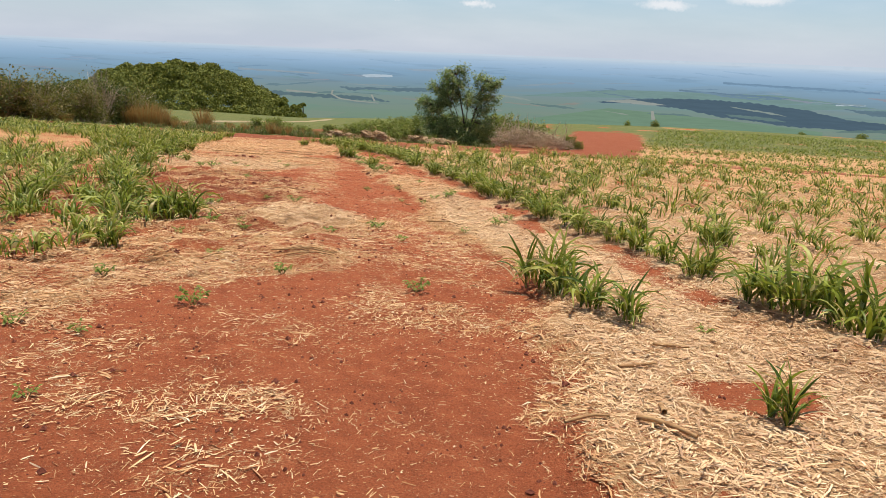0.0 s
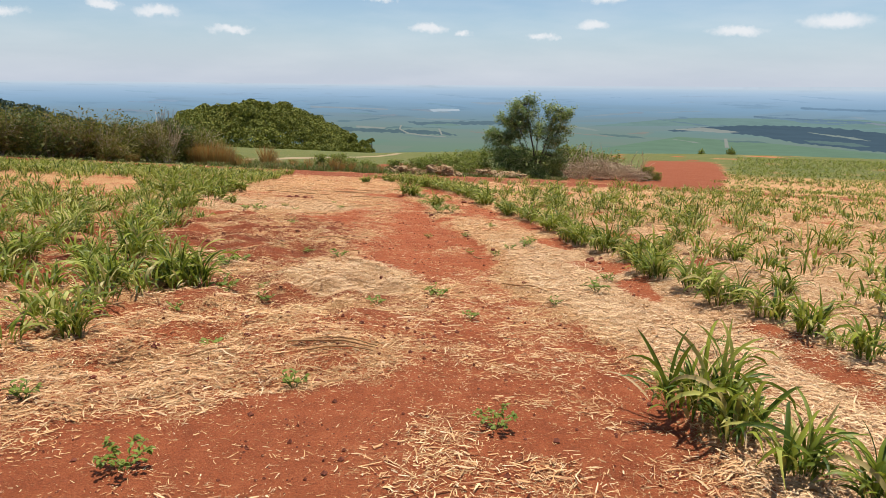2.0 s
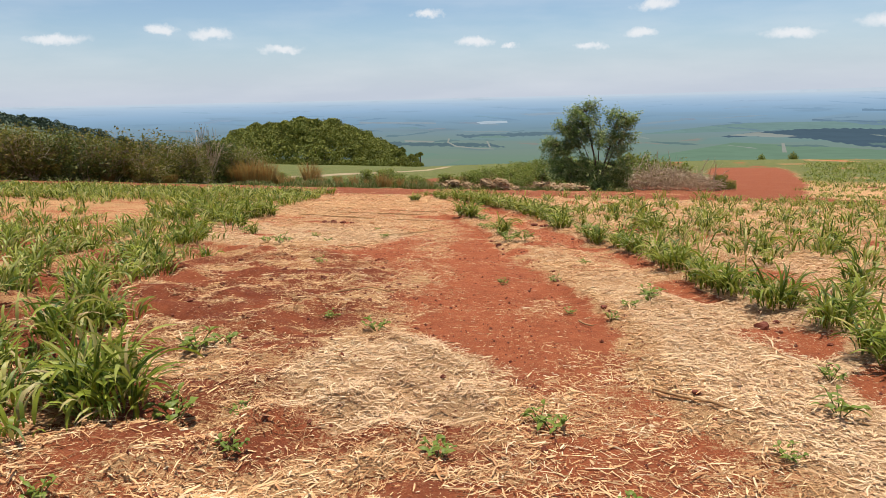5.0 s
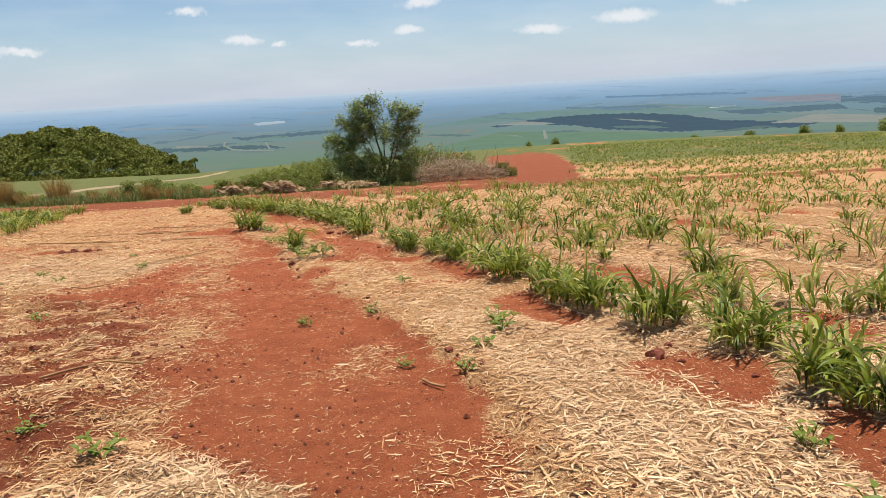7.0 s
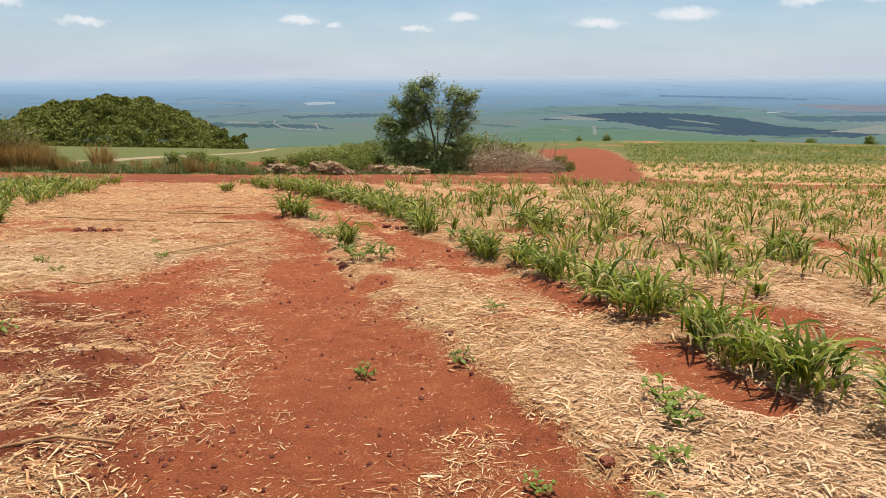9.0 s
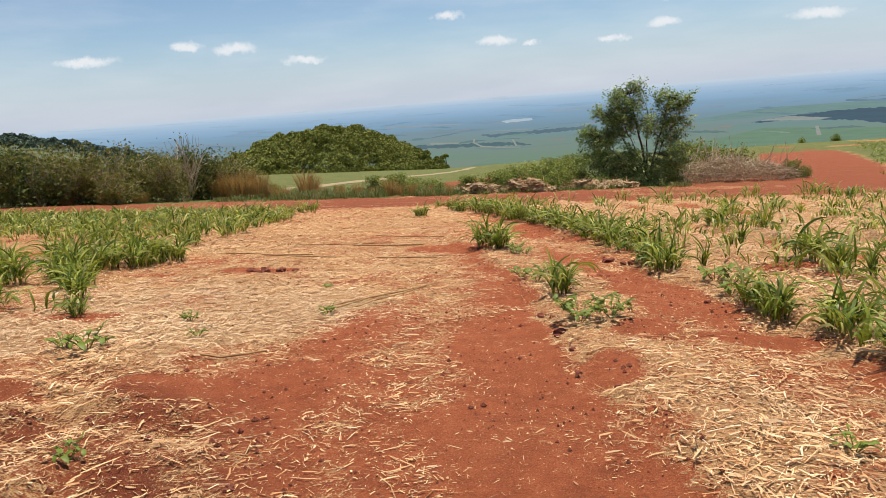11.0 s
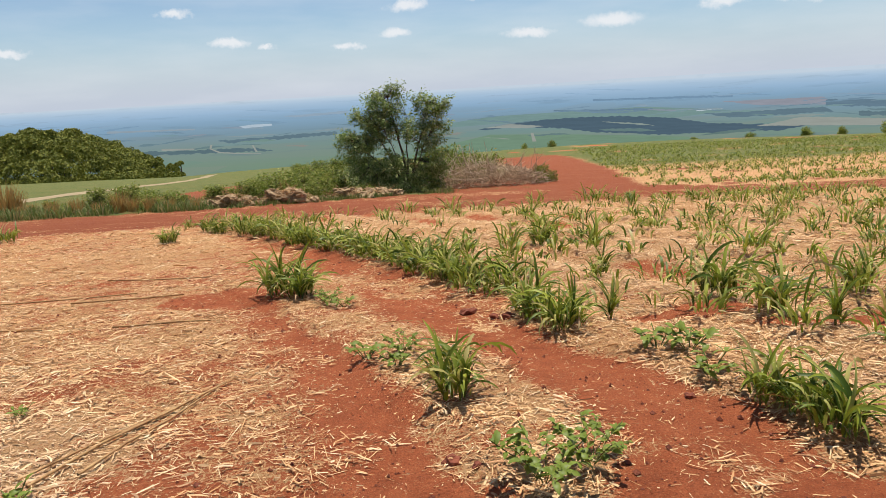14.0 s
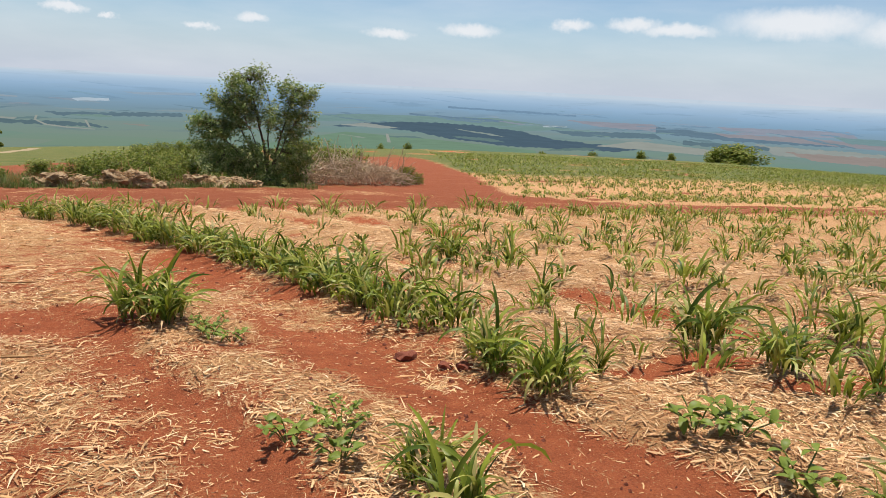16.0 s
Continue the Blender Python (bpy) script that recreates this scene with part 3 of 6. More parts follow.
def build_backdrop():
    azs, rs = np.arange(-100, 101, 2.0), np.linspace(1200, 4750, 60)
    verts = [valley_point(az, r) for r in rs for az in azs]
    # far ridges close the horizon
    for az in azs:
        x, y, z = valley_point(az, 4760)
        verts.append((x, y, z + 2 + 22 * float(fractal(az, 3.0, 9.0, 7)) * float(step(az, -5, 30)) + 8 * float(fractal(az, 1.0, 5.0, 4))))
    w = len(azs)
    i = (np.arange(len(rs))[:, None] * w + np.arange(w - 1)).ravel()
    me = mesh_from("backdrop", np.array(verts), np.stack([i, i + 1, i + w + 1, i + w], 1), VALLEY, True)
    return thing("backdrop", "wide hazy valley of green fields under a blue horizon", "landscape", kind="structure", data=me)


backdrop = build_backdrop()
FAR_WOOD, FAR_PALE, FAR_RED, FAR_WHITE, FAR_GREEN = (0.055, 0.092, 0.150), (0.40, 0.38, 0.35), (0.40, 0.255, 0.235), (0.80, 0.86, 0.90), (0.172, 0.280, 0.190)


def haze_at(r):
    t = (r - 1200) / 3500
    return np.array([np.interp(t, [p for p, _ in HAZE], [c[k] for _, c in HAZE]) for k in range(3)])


def far_patch(name, outline, material, label="", rough=0.0, lift=6.0, dim=0.0):
    """A glowing patch of the valley floor, haze mixed into its colour, its outline in degrees of bearing and height."""
    pts = []
    for k, (az, el) in enumerate(outline):
        az2, el2 = outline[(k + 1) % len(outline)]
        n = max(1, int(abs(az2 - az) / 0.2))
        for j in range(n):
            f = j / n
            pts.append((az + (az2 - az) * f, el + (el2 - el) * f + rough * (float(lattice(k * 17 + j, 5, 3)) - 0.5)))
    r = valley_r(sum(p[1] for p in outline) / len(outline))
    # painted haze: the further the patch, the more of the haze colour
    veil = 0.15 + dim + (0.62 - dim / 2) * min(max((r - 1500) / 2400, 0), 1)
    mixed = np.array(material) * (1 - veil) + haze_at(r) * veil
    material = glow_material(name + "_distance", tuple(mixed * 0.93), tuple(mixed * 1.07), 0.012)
    bm = bmesh.new()
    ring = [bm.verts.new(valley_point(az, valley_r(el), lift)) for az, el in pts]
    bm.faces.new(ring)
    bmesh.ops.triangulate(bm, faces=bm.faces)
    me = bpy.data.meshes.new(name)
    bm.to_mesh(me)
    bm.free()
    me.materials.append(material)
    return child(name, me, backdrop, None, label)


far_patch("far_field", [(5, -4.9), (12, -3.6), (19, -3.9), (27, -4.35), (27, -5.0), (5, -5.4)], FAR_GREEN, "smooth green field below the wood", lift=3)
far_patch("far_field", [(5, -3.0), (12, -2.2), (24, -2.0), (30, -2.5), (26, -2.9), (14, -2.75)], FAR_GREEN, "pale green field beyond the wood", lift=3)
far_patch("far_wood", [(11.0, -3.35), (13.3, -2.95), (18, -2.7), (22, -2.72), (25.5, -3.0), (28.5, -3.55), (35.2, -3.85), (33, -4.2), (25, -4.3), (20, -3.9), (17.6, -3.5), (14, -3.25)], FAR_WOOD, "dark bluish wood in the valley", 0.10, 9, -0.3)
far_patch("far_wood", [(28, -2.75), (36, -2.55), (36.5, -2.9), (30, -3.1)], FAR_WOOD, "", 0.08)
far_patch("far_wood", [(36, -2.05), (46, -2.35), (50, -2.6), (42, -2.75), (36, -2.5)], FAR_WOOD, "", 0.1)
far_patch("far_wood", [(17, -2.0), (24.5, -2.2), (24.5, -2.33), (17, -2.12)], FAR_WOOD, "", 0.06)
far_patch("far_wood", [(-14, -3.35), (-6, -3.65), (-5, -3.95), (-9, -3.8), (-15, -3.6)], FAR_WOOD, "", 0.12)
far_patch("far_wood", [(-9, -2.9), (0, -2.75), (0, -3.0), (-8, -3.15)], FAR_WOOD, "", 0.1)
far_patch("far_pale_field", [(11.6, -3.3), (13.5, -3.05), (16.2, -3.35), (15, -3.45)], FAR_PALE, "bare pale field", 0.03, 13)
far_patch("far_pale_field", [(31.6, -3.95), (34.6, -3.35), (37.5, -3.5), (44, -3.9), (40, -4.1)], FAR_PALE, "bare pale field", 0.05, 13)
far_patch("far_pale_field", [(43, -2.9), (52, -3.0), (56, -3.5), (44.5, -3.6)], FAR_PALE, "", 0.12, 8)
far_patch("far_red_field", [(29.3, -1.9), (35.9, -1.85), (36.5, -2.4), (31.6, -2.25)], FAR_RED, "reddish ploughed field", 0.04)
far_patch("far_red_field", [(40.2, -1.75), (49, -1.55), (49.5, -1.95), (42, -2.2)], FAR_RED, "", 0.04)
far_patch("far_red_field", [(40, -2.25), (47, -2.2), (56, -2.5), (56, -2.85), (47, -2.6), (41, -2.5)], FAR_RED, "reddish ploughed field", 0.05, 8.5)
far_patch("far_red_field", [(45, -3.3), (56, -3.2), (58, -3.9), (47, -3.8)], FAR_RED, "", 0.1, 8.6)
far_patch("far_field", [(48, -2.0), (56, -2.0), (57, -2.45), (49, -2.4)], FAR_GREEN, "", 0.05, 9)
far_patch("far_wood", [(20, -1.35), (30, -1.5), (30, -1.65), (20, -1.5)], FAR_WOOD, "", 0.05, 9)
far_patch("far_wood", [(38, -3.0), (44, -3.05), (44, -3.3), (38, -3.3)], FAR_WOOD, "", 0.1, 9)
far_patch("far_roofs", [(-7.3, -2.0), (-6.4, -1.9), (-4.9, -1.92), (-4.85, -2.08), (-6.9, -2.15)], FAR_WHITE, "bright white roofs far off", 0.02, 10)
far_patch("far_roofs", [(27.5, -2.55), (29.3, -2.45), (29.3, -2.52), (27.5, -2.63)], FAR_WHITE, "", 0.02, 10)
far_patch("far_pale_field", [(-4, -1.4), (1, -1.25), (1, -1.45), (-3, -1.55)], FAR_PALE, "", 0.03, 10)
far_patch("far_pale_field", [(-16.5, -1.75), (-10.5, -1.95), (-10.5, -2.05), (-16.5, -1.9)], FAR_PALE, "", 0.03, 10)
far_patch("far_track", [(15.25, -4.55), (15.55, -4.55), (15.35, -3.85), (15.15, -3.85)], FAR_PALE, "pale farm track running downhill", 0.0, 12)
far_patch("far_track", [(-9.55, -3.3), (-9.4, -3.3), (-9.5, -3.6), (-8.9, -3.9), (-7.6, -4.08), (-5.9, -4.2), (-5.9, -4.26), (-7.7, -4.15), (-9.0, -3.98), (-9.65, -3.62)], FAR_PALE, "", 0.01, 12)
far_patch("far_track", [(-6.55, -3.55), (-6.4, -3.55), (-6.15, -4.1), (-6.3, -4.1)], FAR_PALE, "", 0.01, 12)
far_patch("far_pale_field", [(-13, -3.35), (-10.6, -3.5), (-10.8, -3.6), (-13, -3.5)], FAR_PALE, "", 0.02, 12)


def far_scatter():
    """Strips of wood and bare field all over the valley."""
    rng = np.random.default_rng(71)
    for k in range(130):
        el = -4.3 + 3.6 * rng.uniform(0, 1) ** 0.8
        az = rng.uniform(-30, 58)
        wide, thin = rng.uniform(0.8, 4.5), rng.uniform(0.02, 0.08) * (1 + 0.35 * abs(el))
        tilt = rng.uniform(-0.06, 0.06) * wide
        colour, name = (FAR_WOOD, "far_wood") if rng.uniform() < 0.55 else (FAR_PALE, "far_pale_field") if rng.uniform() < 0.5 else (FAR_GREEN, "far_field") if rng.uniform() < 0.6 else (FAR_RED, "far_red_field")
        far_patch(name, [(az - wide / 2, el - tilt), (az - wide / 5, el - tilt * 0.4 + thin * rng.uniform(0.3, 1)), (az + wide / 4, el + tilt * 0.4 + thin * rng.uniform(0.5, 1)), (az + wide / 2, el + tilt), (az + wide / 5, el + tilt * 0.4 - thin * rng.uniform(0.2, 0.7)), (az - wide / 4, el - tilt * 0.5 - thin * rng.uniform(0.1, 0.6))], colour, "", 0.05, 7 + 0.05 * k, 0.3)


far_scatter()


# ---- leaves, blades and sticks in bulk ----
def ribbons(base, turn, start, end, length, width, segs, fold=0.0, twist=None):
    """Arching blades: base (n, 3), turn about z, lean from upright at the foot and at the tip (radians), length, width."""
    n = len(base)
    s = np.linspace(0, 1, segs + 1)
    lean = start[:, None] + (end - start)[:, None] * s[None] ** 1.2
    ds = length[:, None] / segs
    out = np.concatenate([np.zeros((n, 1)), np.cumsum((np.sin(lean[:, :-1]) * ds), 1)], 1)
    up = np.concatenate([np.zeros((n, 1)), np.cumsum((np.cos(lean[:, :-1]) * ds), 1)], 1)
    profile = np.minimum(1, s * 5 + 0.35) * np.sqrt(np.clip(1 - s**2.2, 0, 1))
    profile[-1] = 0.04
    half = width[:, None] * profile[None] / 2
    c, sn = np.cos(turn)[:, None], np.sin(turn)[:, None]
    spine = np.stack([base[:, None, 0] + out * c, base[:, None, 1] + out * sn, base[:, None, 2] + up], -1)
    side = np.stack([-sn + 0 * half, c + 0 * half, 0 * half], -1)
    if twist is not None:
        k = twist[:, None] * s[None]
        nrm = np.stack([-np.cos(lean) * c, -np.cos(lean) * sn, np.sin(lean)], -1)
        side = side * np.cos(k)[..., None] + nrm * np.sin(k)[..., None]
    a, b = spine - side * half[..., None], spine + side * half[..., None]
    if fold:
        dip = np.stack([np.cos(lean) * c, np.cos(lean) * sn, -np.sin(lean)], -1) * (half * fold)[..., None]
        rows = np.stack([a, spine + dip, b], 2)
    else:
        rows = np.stack([a, b], 2)
    k = rows.shape[2]
    verts = rows.reshape(-1, 3)
    i0 = (np.arange(n)[:, None] * (segs + 1) + np.arange(segs)).ravel() * k
    faces = np.concatenate([np.stack([i0 + j, i0 + j + 1, i0 + k + j + 1, i0 + k + j], 1) for j in range(k - 1)])
    return verts, faces


def leaf_cards(centres, size, rng, aspect=0.5, facing=None):
    """Small pointed leaves, each of four corners and bent along its rib; facing: the way that each one leans to."""
    n = len(centres)
    u = rng.normal(size=(n, 3)) + np.array([0, 0, 1.1]) if facing is None else 0.55 * rng.normal(size=(n, 3)) + facing
    u /= np.linalg.norm(u, axis=1)[:, None]
    d = np.cross(u, rng.normal(size=(n, 3)))
    d /= np.linalg.norm(d, axis=1)[:, None]
    e = np.cross(d, u)
    size = np.broadcast_to(size, n)[:, None]
    a, b = centres - d * size / 2, centres + d * size / 2
    m = centres + u * size * 0.08
    verts = np.stack([a, m - e * size * aspect / 2, b, m + e * size * aspect / 2], 1).reshape(-1, 3)
    i = np.arange(n) * 4
    return verts, np.concatenate([np.stack([i, i + 1, i + 2], 1), np.stack([i, i + 2, i + 3], 1)])


def sticks(a, b, ra, rb, sides=3):
    """Tapered rods from a to b."""
    n = len(a)
    d = b - a
    d /= np.linalg.norm(d, axis=1)[:, None] + 1e-9
    ref = np.where(np.abs(d[:, 2:3]) > 0.9, [[1.0, 0, 0]], [[0, 0, 1.0]])
    e = np.cross(d, ref)
    e /= np.linalg.norm(e, axis=1)[:, None]
    u = np.cross(d, e)
    ring = []
    for p, r in ((a, ra), (b, rb)):
        for k in range(sides):
            t = 2 * np.pi * k / sides
            ring.append(p + (e * np.cos(t) + u * np.sin(t)) * np.broadcast_to(r, n)[:, None])
    verts = np.stack(ring, 1).reshape(-1, 3)
    i = (np.arange(n) * 2 * sides)[:, None]
    k = np.arange(sides)
    k2 = (k + 1) % sides
    faces = np.stack([i + k, i + k2, i + sides + k2, i + sides + k], -1).reshape(-1, 4)
    return verts, faces


def chains(points, radii, sides=5):
    """Tubes along polylines: points (n, k, 3), radii (n, k), each tube in one piece."""
    n, k = points.shape[:2]
    d = np.gradient(points, axis=1)
    d /= np.linalg.norm(d, axis=2)[..., None] + 1e-9
    ref = np.where(np.abs(d[:, :1, 2:3]) > 0.9, [[[1.0, 0, 0]]], [[[0, 0, 1.0]]])
    e = np.cross(d, np.broadcast_to(ref, d.shape))
    e /= np.linalg.norm(e, axis=2)[..., None] + 1e-9
    u = np.cross(d, e)
    t = 2 * np.pi * np.arange(sides) / sides
    ring = points[:, :, None] + (e[:, :, None] * np.cos(t)[None, None, :, None] + u[:, :, None] * np.sin(t)[None, None, :, None]) * radii[:, :, None, None]
    i = ((np.arange(n) * k)[:, None, None] + np.arange(k - 1)[None, :, None]) * sides
    a, b = np.arange(sides)[None, None], (np.arange(sides)[None, None] + 1) % sides
    faces = np.stack([i + a, i + b, i + sides + b, i + sides + a], -1).reshape(-1, 4)
    return ring.reshape(-1, 3), faces


def joined(*pairs):
    verts, faces, base = [], [], 0
    for v, f in pairs:
        verts.append(v)
        faces.append(f + base)
        base += len(v)
    return np.concatenate(verts), faces


# ---- straw litter ----
def build_straw():
    rng = np.random.default_rng(11)
    zones = ((-5.0, 4.0, 1.4, 9.0, 185000, 0.85), (-6.0, 3.5, 9.0, 17.0, 180000, 0.85), (-11.0, 3.0, 17.0, 26.0, 215000, 0.92), (-12, 10, 26, 36, 60000, 1.35), (3.5, 12.0, 8.0, 26.0, 65000, 1.3))

    def lay(share, power, least, length_of, width_of, lift, tilt, curl):
        xs, ys, cs, ks = [], [], [], []
        for x0, x1, y0, y1, count, scale in zones:
            count = int(count * share)
            x, y = rng.uniform(x0, x1, count), rng.uniform(y0, y1, count)
            c = straw_cover(x, y)
            clump = 0.25 + 1.5 * fractal(x, y, 0.3, 131, 2)
            keep = rng.uniform(0, 1, count) < np.clip(c * clump, 0, 1) ** power + least * (1 - 0.55 * step(y, 8, 11) - 0.4 * (y > 34))
            xs.append(x[keep]), ys.append(y[keep]), cs.append(c[keep]), ks.append(np.full(keep.sum(), scale))
        x, y, c, scale = (np.concatenate(k) for k in (xs, ys, cs, ks))
        n = len(x)
        length = length_of(n) * scale * np.where(c < 0.3, 0.5, 1.0)
        wide = width_of(n) * scale * np.where(c < 0.25, 0.75, 1.0)
        turn = rng.uniform(0, 2 * np.pi, n)
        thick = np.clip(c * 1.6, 0.15, 1)
        roll = rng.normal(0, tilt, n)
        pitch = rng.normal(0, 0.12, n) * thick
        z = height(x, y) + wide * (0.3 + np.abs(np.sin(roll))) + 0.003 + rng.exponential(lift, n) * thick
        d = np.stack([np.cos(turn) * np.cos(pitch), np.sin(turn) * np.cos(pitch), np.sin(pitch) - 0.0844 * np.sin(turn)], 1)
        side = np.stack([-np.sin(turn) * np.cos(roll), np.cos(turn) * np.cos(roll), np.sin(roll)], 1)
        mid = np.stack([x, y, z], 1)
        steps = (-0.5, 0.05, 0.5) if curl else (-0.5, 0.5)
        bend = rng.normal(0, 0.06, n) * length
        rows = []
        for k, t in enumerate(steps):
            p = mid + d * (t * length)[:, None]
            if k == 1 and curl:
                p = p + side * bend[:, None] * np.array([1, 1, 0]) + np.array([0, 0, 1.0]) * (np.abs(rng.normal(0, curl, n)) * length * thick)[:, None]
            w = (wide * (0.7, 1.0, 0.45)[k])[:, None]
            rows += [p - side * w, p + side * w]
        verts = np.stack(rows, 1).reshape(-1, 3)
        per = len(rows)
        quads = np.array([[0, 1, 3, 2], [2, 3, 5, 4]][: len(steps) - 1])
        return verts, ((np.arange(n) * per)[:, None, None] + quads[None]).reshape(-1, 4)

    fine = lay(0.9, 1.35, 0.15, lambda n: np.clip(rng.gamma(2.0, 0.026, n), 0.014, 0.25), lambda n: rng.uniform(0.0014, 0.0042, n), 0.004, 0.4, 0.0)
    broad = lay(0.36, 1.6, 0.006, lambda n: np.clip(rng.gamma(2.6, 0.028, n), 0.03, 0.25), lambda n: rng.uniform(0.0030, 0.0075, n), 0.011, 0.5, 0.04)
    v, f = joined(fine, broad)
    me = mesh_from("straw_litter", v, f, STRAW)
    me.attributes.new("bleach", "FLOAT", "POINT").data.foreach_set("value", bleached(v[:, 0], v[:, 1]).astype(np.float32))
    thing("straw_litter", "pale dry cane straw scattered over red earth", "straw", kind="stuff", data=me)


build_straw()


# ---- sugarcane near the track ----
def blade_mesh(length, width, start, end, twist, material=CANE, segs=7):
    one = lambda v: np.array([float(v)])
    v, f = ribbons(np.zeros((1, 3)), one(0), one(start), one(end), one(length), one(width), segs, 0.35, one(twist))
    return mesh_from("leaf_blade", v, f, material, True)


BLADES = [blade_mesh(l, w, b, e, t) for l, w, b, e, t in (
    (0.48, 0.028, 0.05, 1.8, 0.9), (0.54, 0.031, 0.12, 2.5, -0.9), (0.42, 0.027, 0.30, 2.1, 1.1),
    (0.42, 0.023, 0.02, 0.8, 0.6), (0.50, 0.033, 0.22, 2.9, -1.3), (0.32, 0.027, 0.55, 1.8, 1.0), (0.46, 0.027, 0.08, 1.2, -1.0))]
DRY_BLADES = [blade_mesh(0.45, 0.02, 0.6, 2.3, 0.8, DRY_LEAF), blade_mesh(0.38, 0.018, 0.9, 2.1, -0.7, DRY_LEAF)]


def stalk_mesh(height_m, radius):
    pts = np.array([[[0, 0, -0.03], [0.004, 0.002, height_m * 0.5], [0.012, 0.0, height_m]]])
    v, f = chains(pts, np.array([[radius, radius * 0.9, radius * 0.5]]), 6)
    return mesh_from("stalk", v, f, CANE_STALK, True)


STALKS = [stalk_mesh(0.13, 0.008), stalk_mesh(0.18, 0.009)]


def cane_clump(shoots, leaves, wide, rng, pool=(0, 1, 2, 3, 4, 5, 6)):
    root = thing("sugarcane_clump", "green young sugarcane clump in red earth and straw", "sugarcane", "sugarcane clumps")
    for k in range(shoots):
        r, a = wide * math.sqrt(rng.uniform(0, 1)), rng.uniform(0, 2 * math.pi)
        x, y = r * math.cos(a), r * math.sin(a) * 0.8
        lean = rng.uniform(0, 14)
        heading = math.degrees(a) + rng.uniform(-40, 40)
        stalk = STALKS[k % 2]
        child("stalk", stalk, root, pose(x, y, 0, 0, 0, heading) @ pose(0, 0, 0, 0, lean, 0))
        for j in range(leaves):
            up = rng.uniform(0.01, 0.15)
            size = rng.uniform(0.75, 1.2)
            m = pose(x, y, 0, 0, 0, heading) @ pose(0, 0, 0, 0, lean, 0) @ pose(0, 0, up, rng.uniform(-16, 16), rng.uniform(-12, 22), j * 137.5 + rng.uniform(-30, 30)) @ Matrix.Scale(size, 4)
            child("leaf_blade", BLADES[pool[int(rng.integers(len(pool)))]], root, m)
    n = shoots * 12
    a, r = rng.uniform(0, 2 * np.pi, n), wide * 1.15 * np.sqrt(rng.uniform(0, 1, n))
    base = np.stack([r * np.cos(a), r * np.sin(a) * 0.8, rng.uniform(0.0, 0.10, n)], 1)
    start = rng.uniform(0.02, 0.5, n)
    v, f = ribbons(base, a + rng.normal(0, 0.8, n), start, start + rng.uniform(0.9, 2.9, n), rng.uniform(0.14, 0.42, n), rng.uniform(0.016, 0.030, n), 5, 0.2, rng.normal(0, 0.6, n))
    child("inner_leaves", mesh_from("inner_leaves", v, f, CANE_FIELD, True), root)
    for j in range(2):
        child("dry_leaf", DRY_BLADES[j], root, pose(rng.uniform(-wide, wide), rng.uniform(-wide, wide), 0.02, 0, 0, rng.uniform(0, 360)), "dry straw-coloured leaf")
    return root


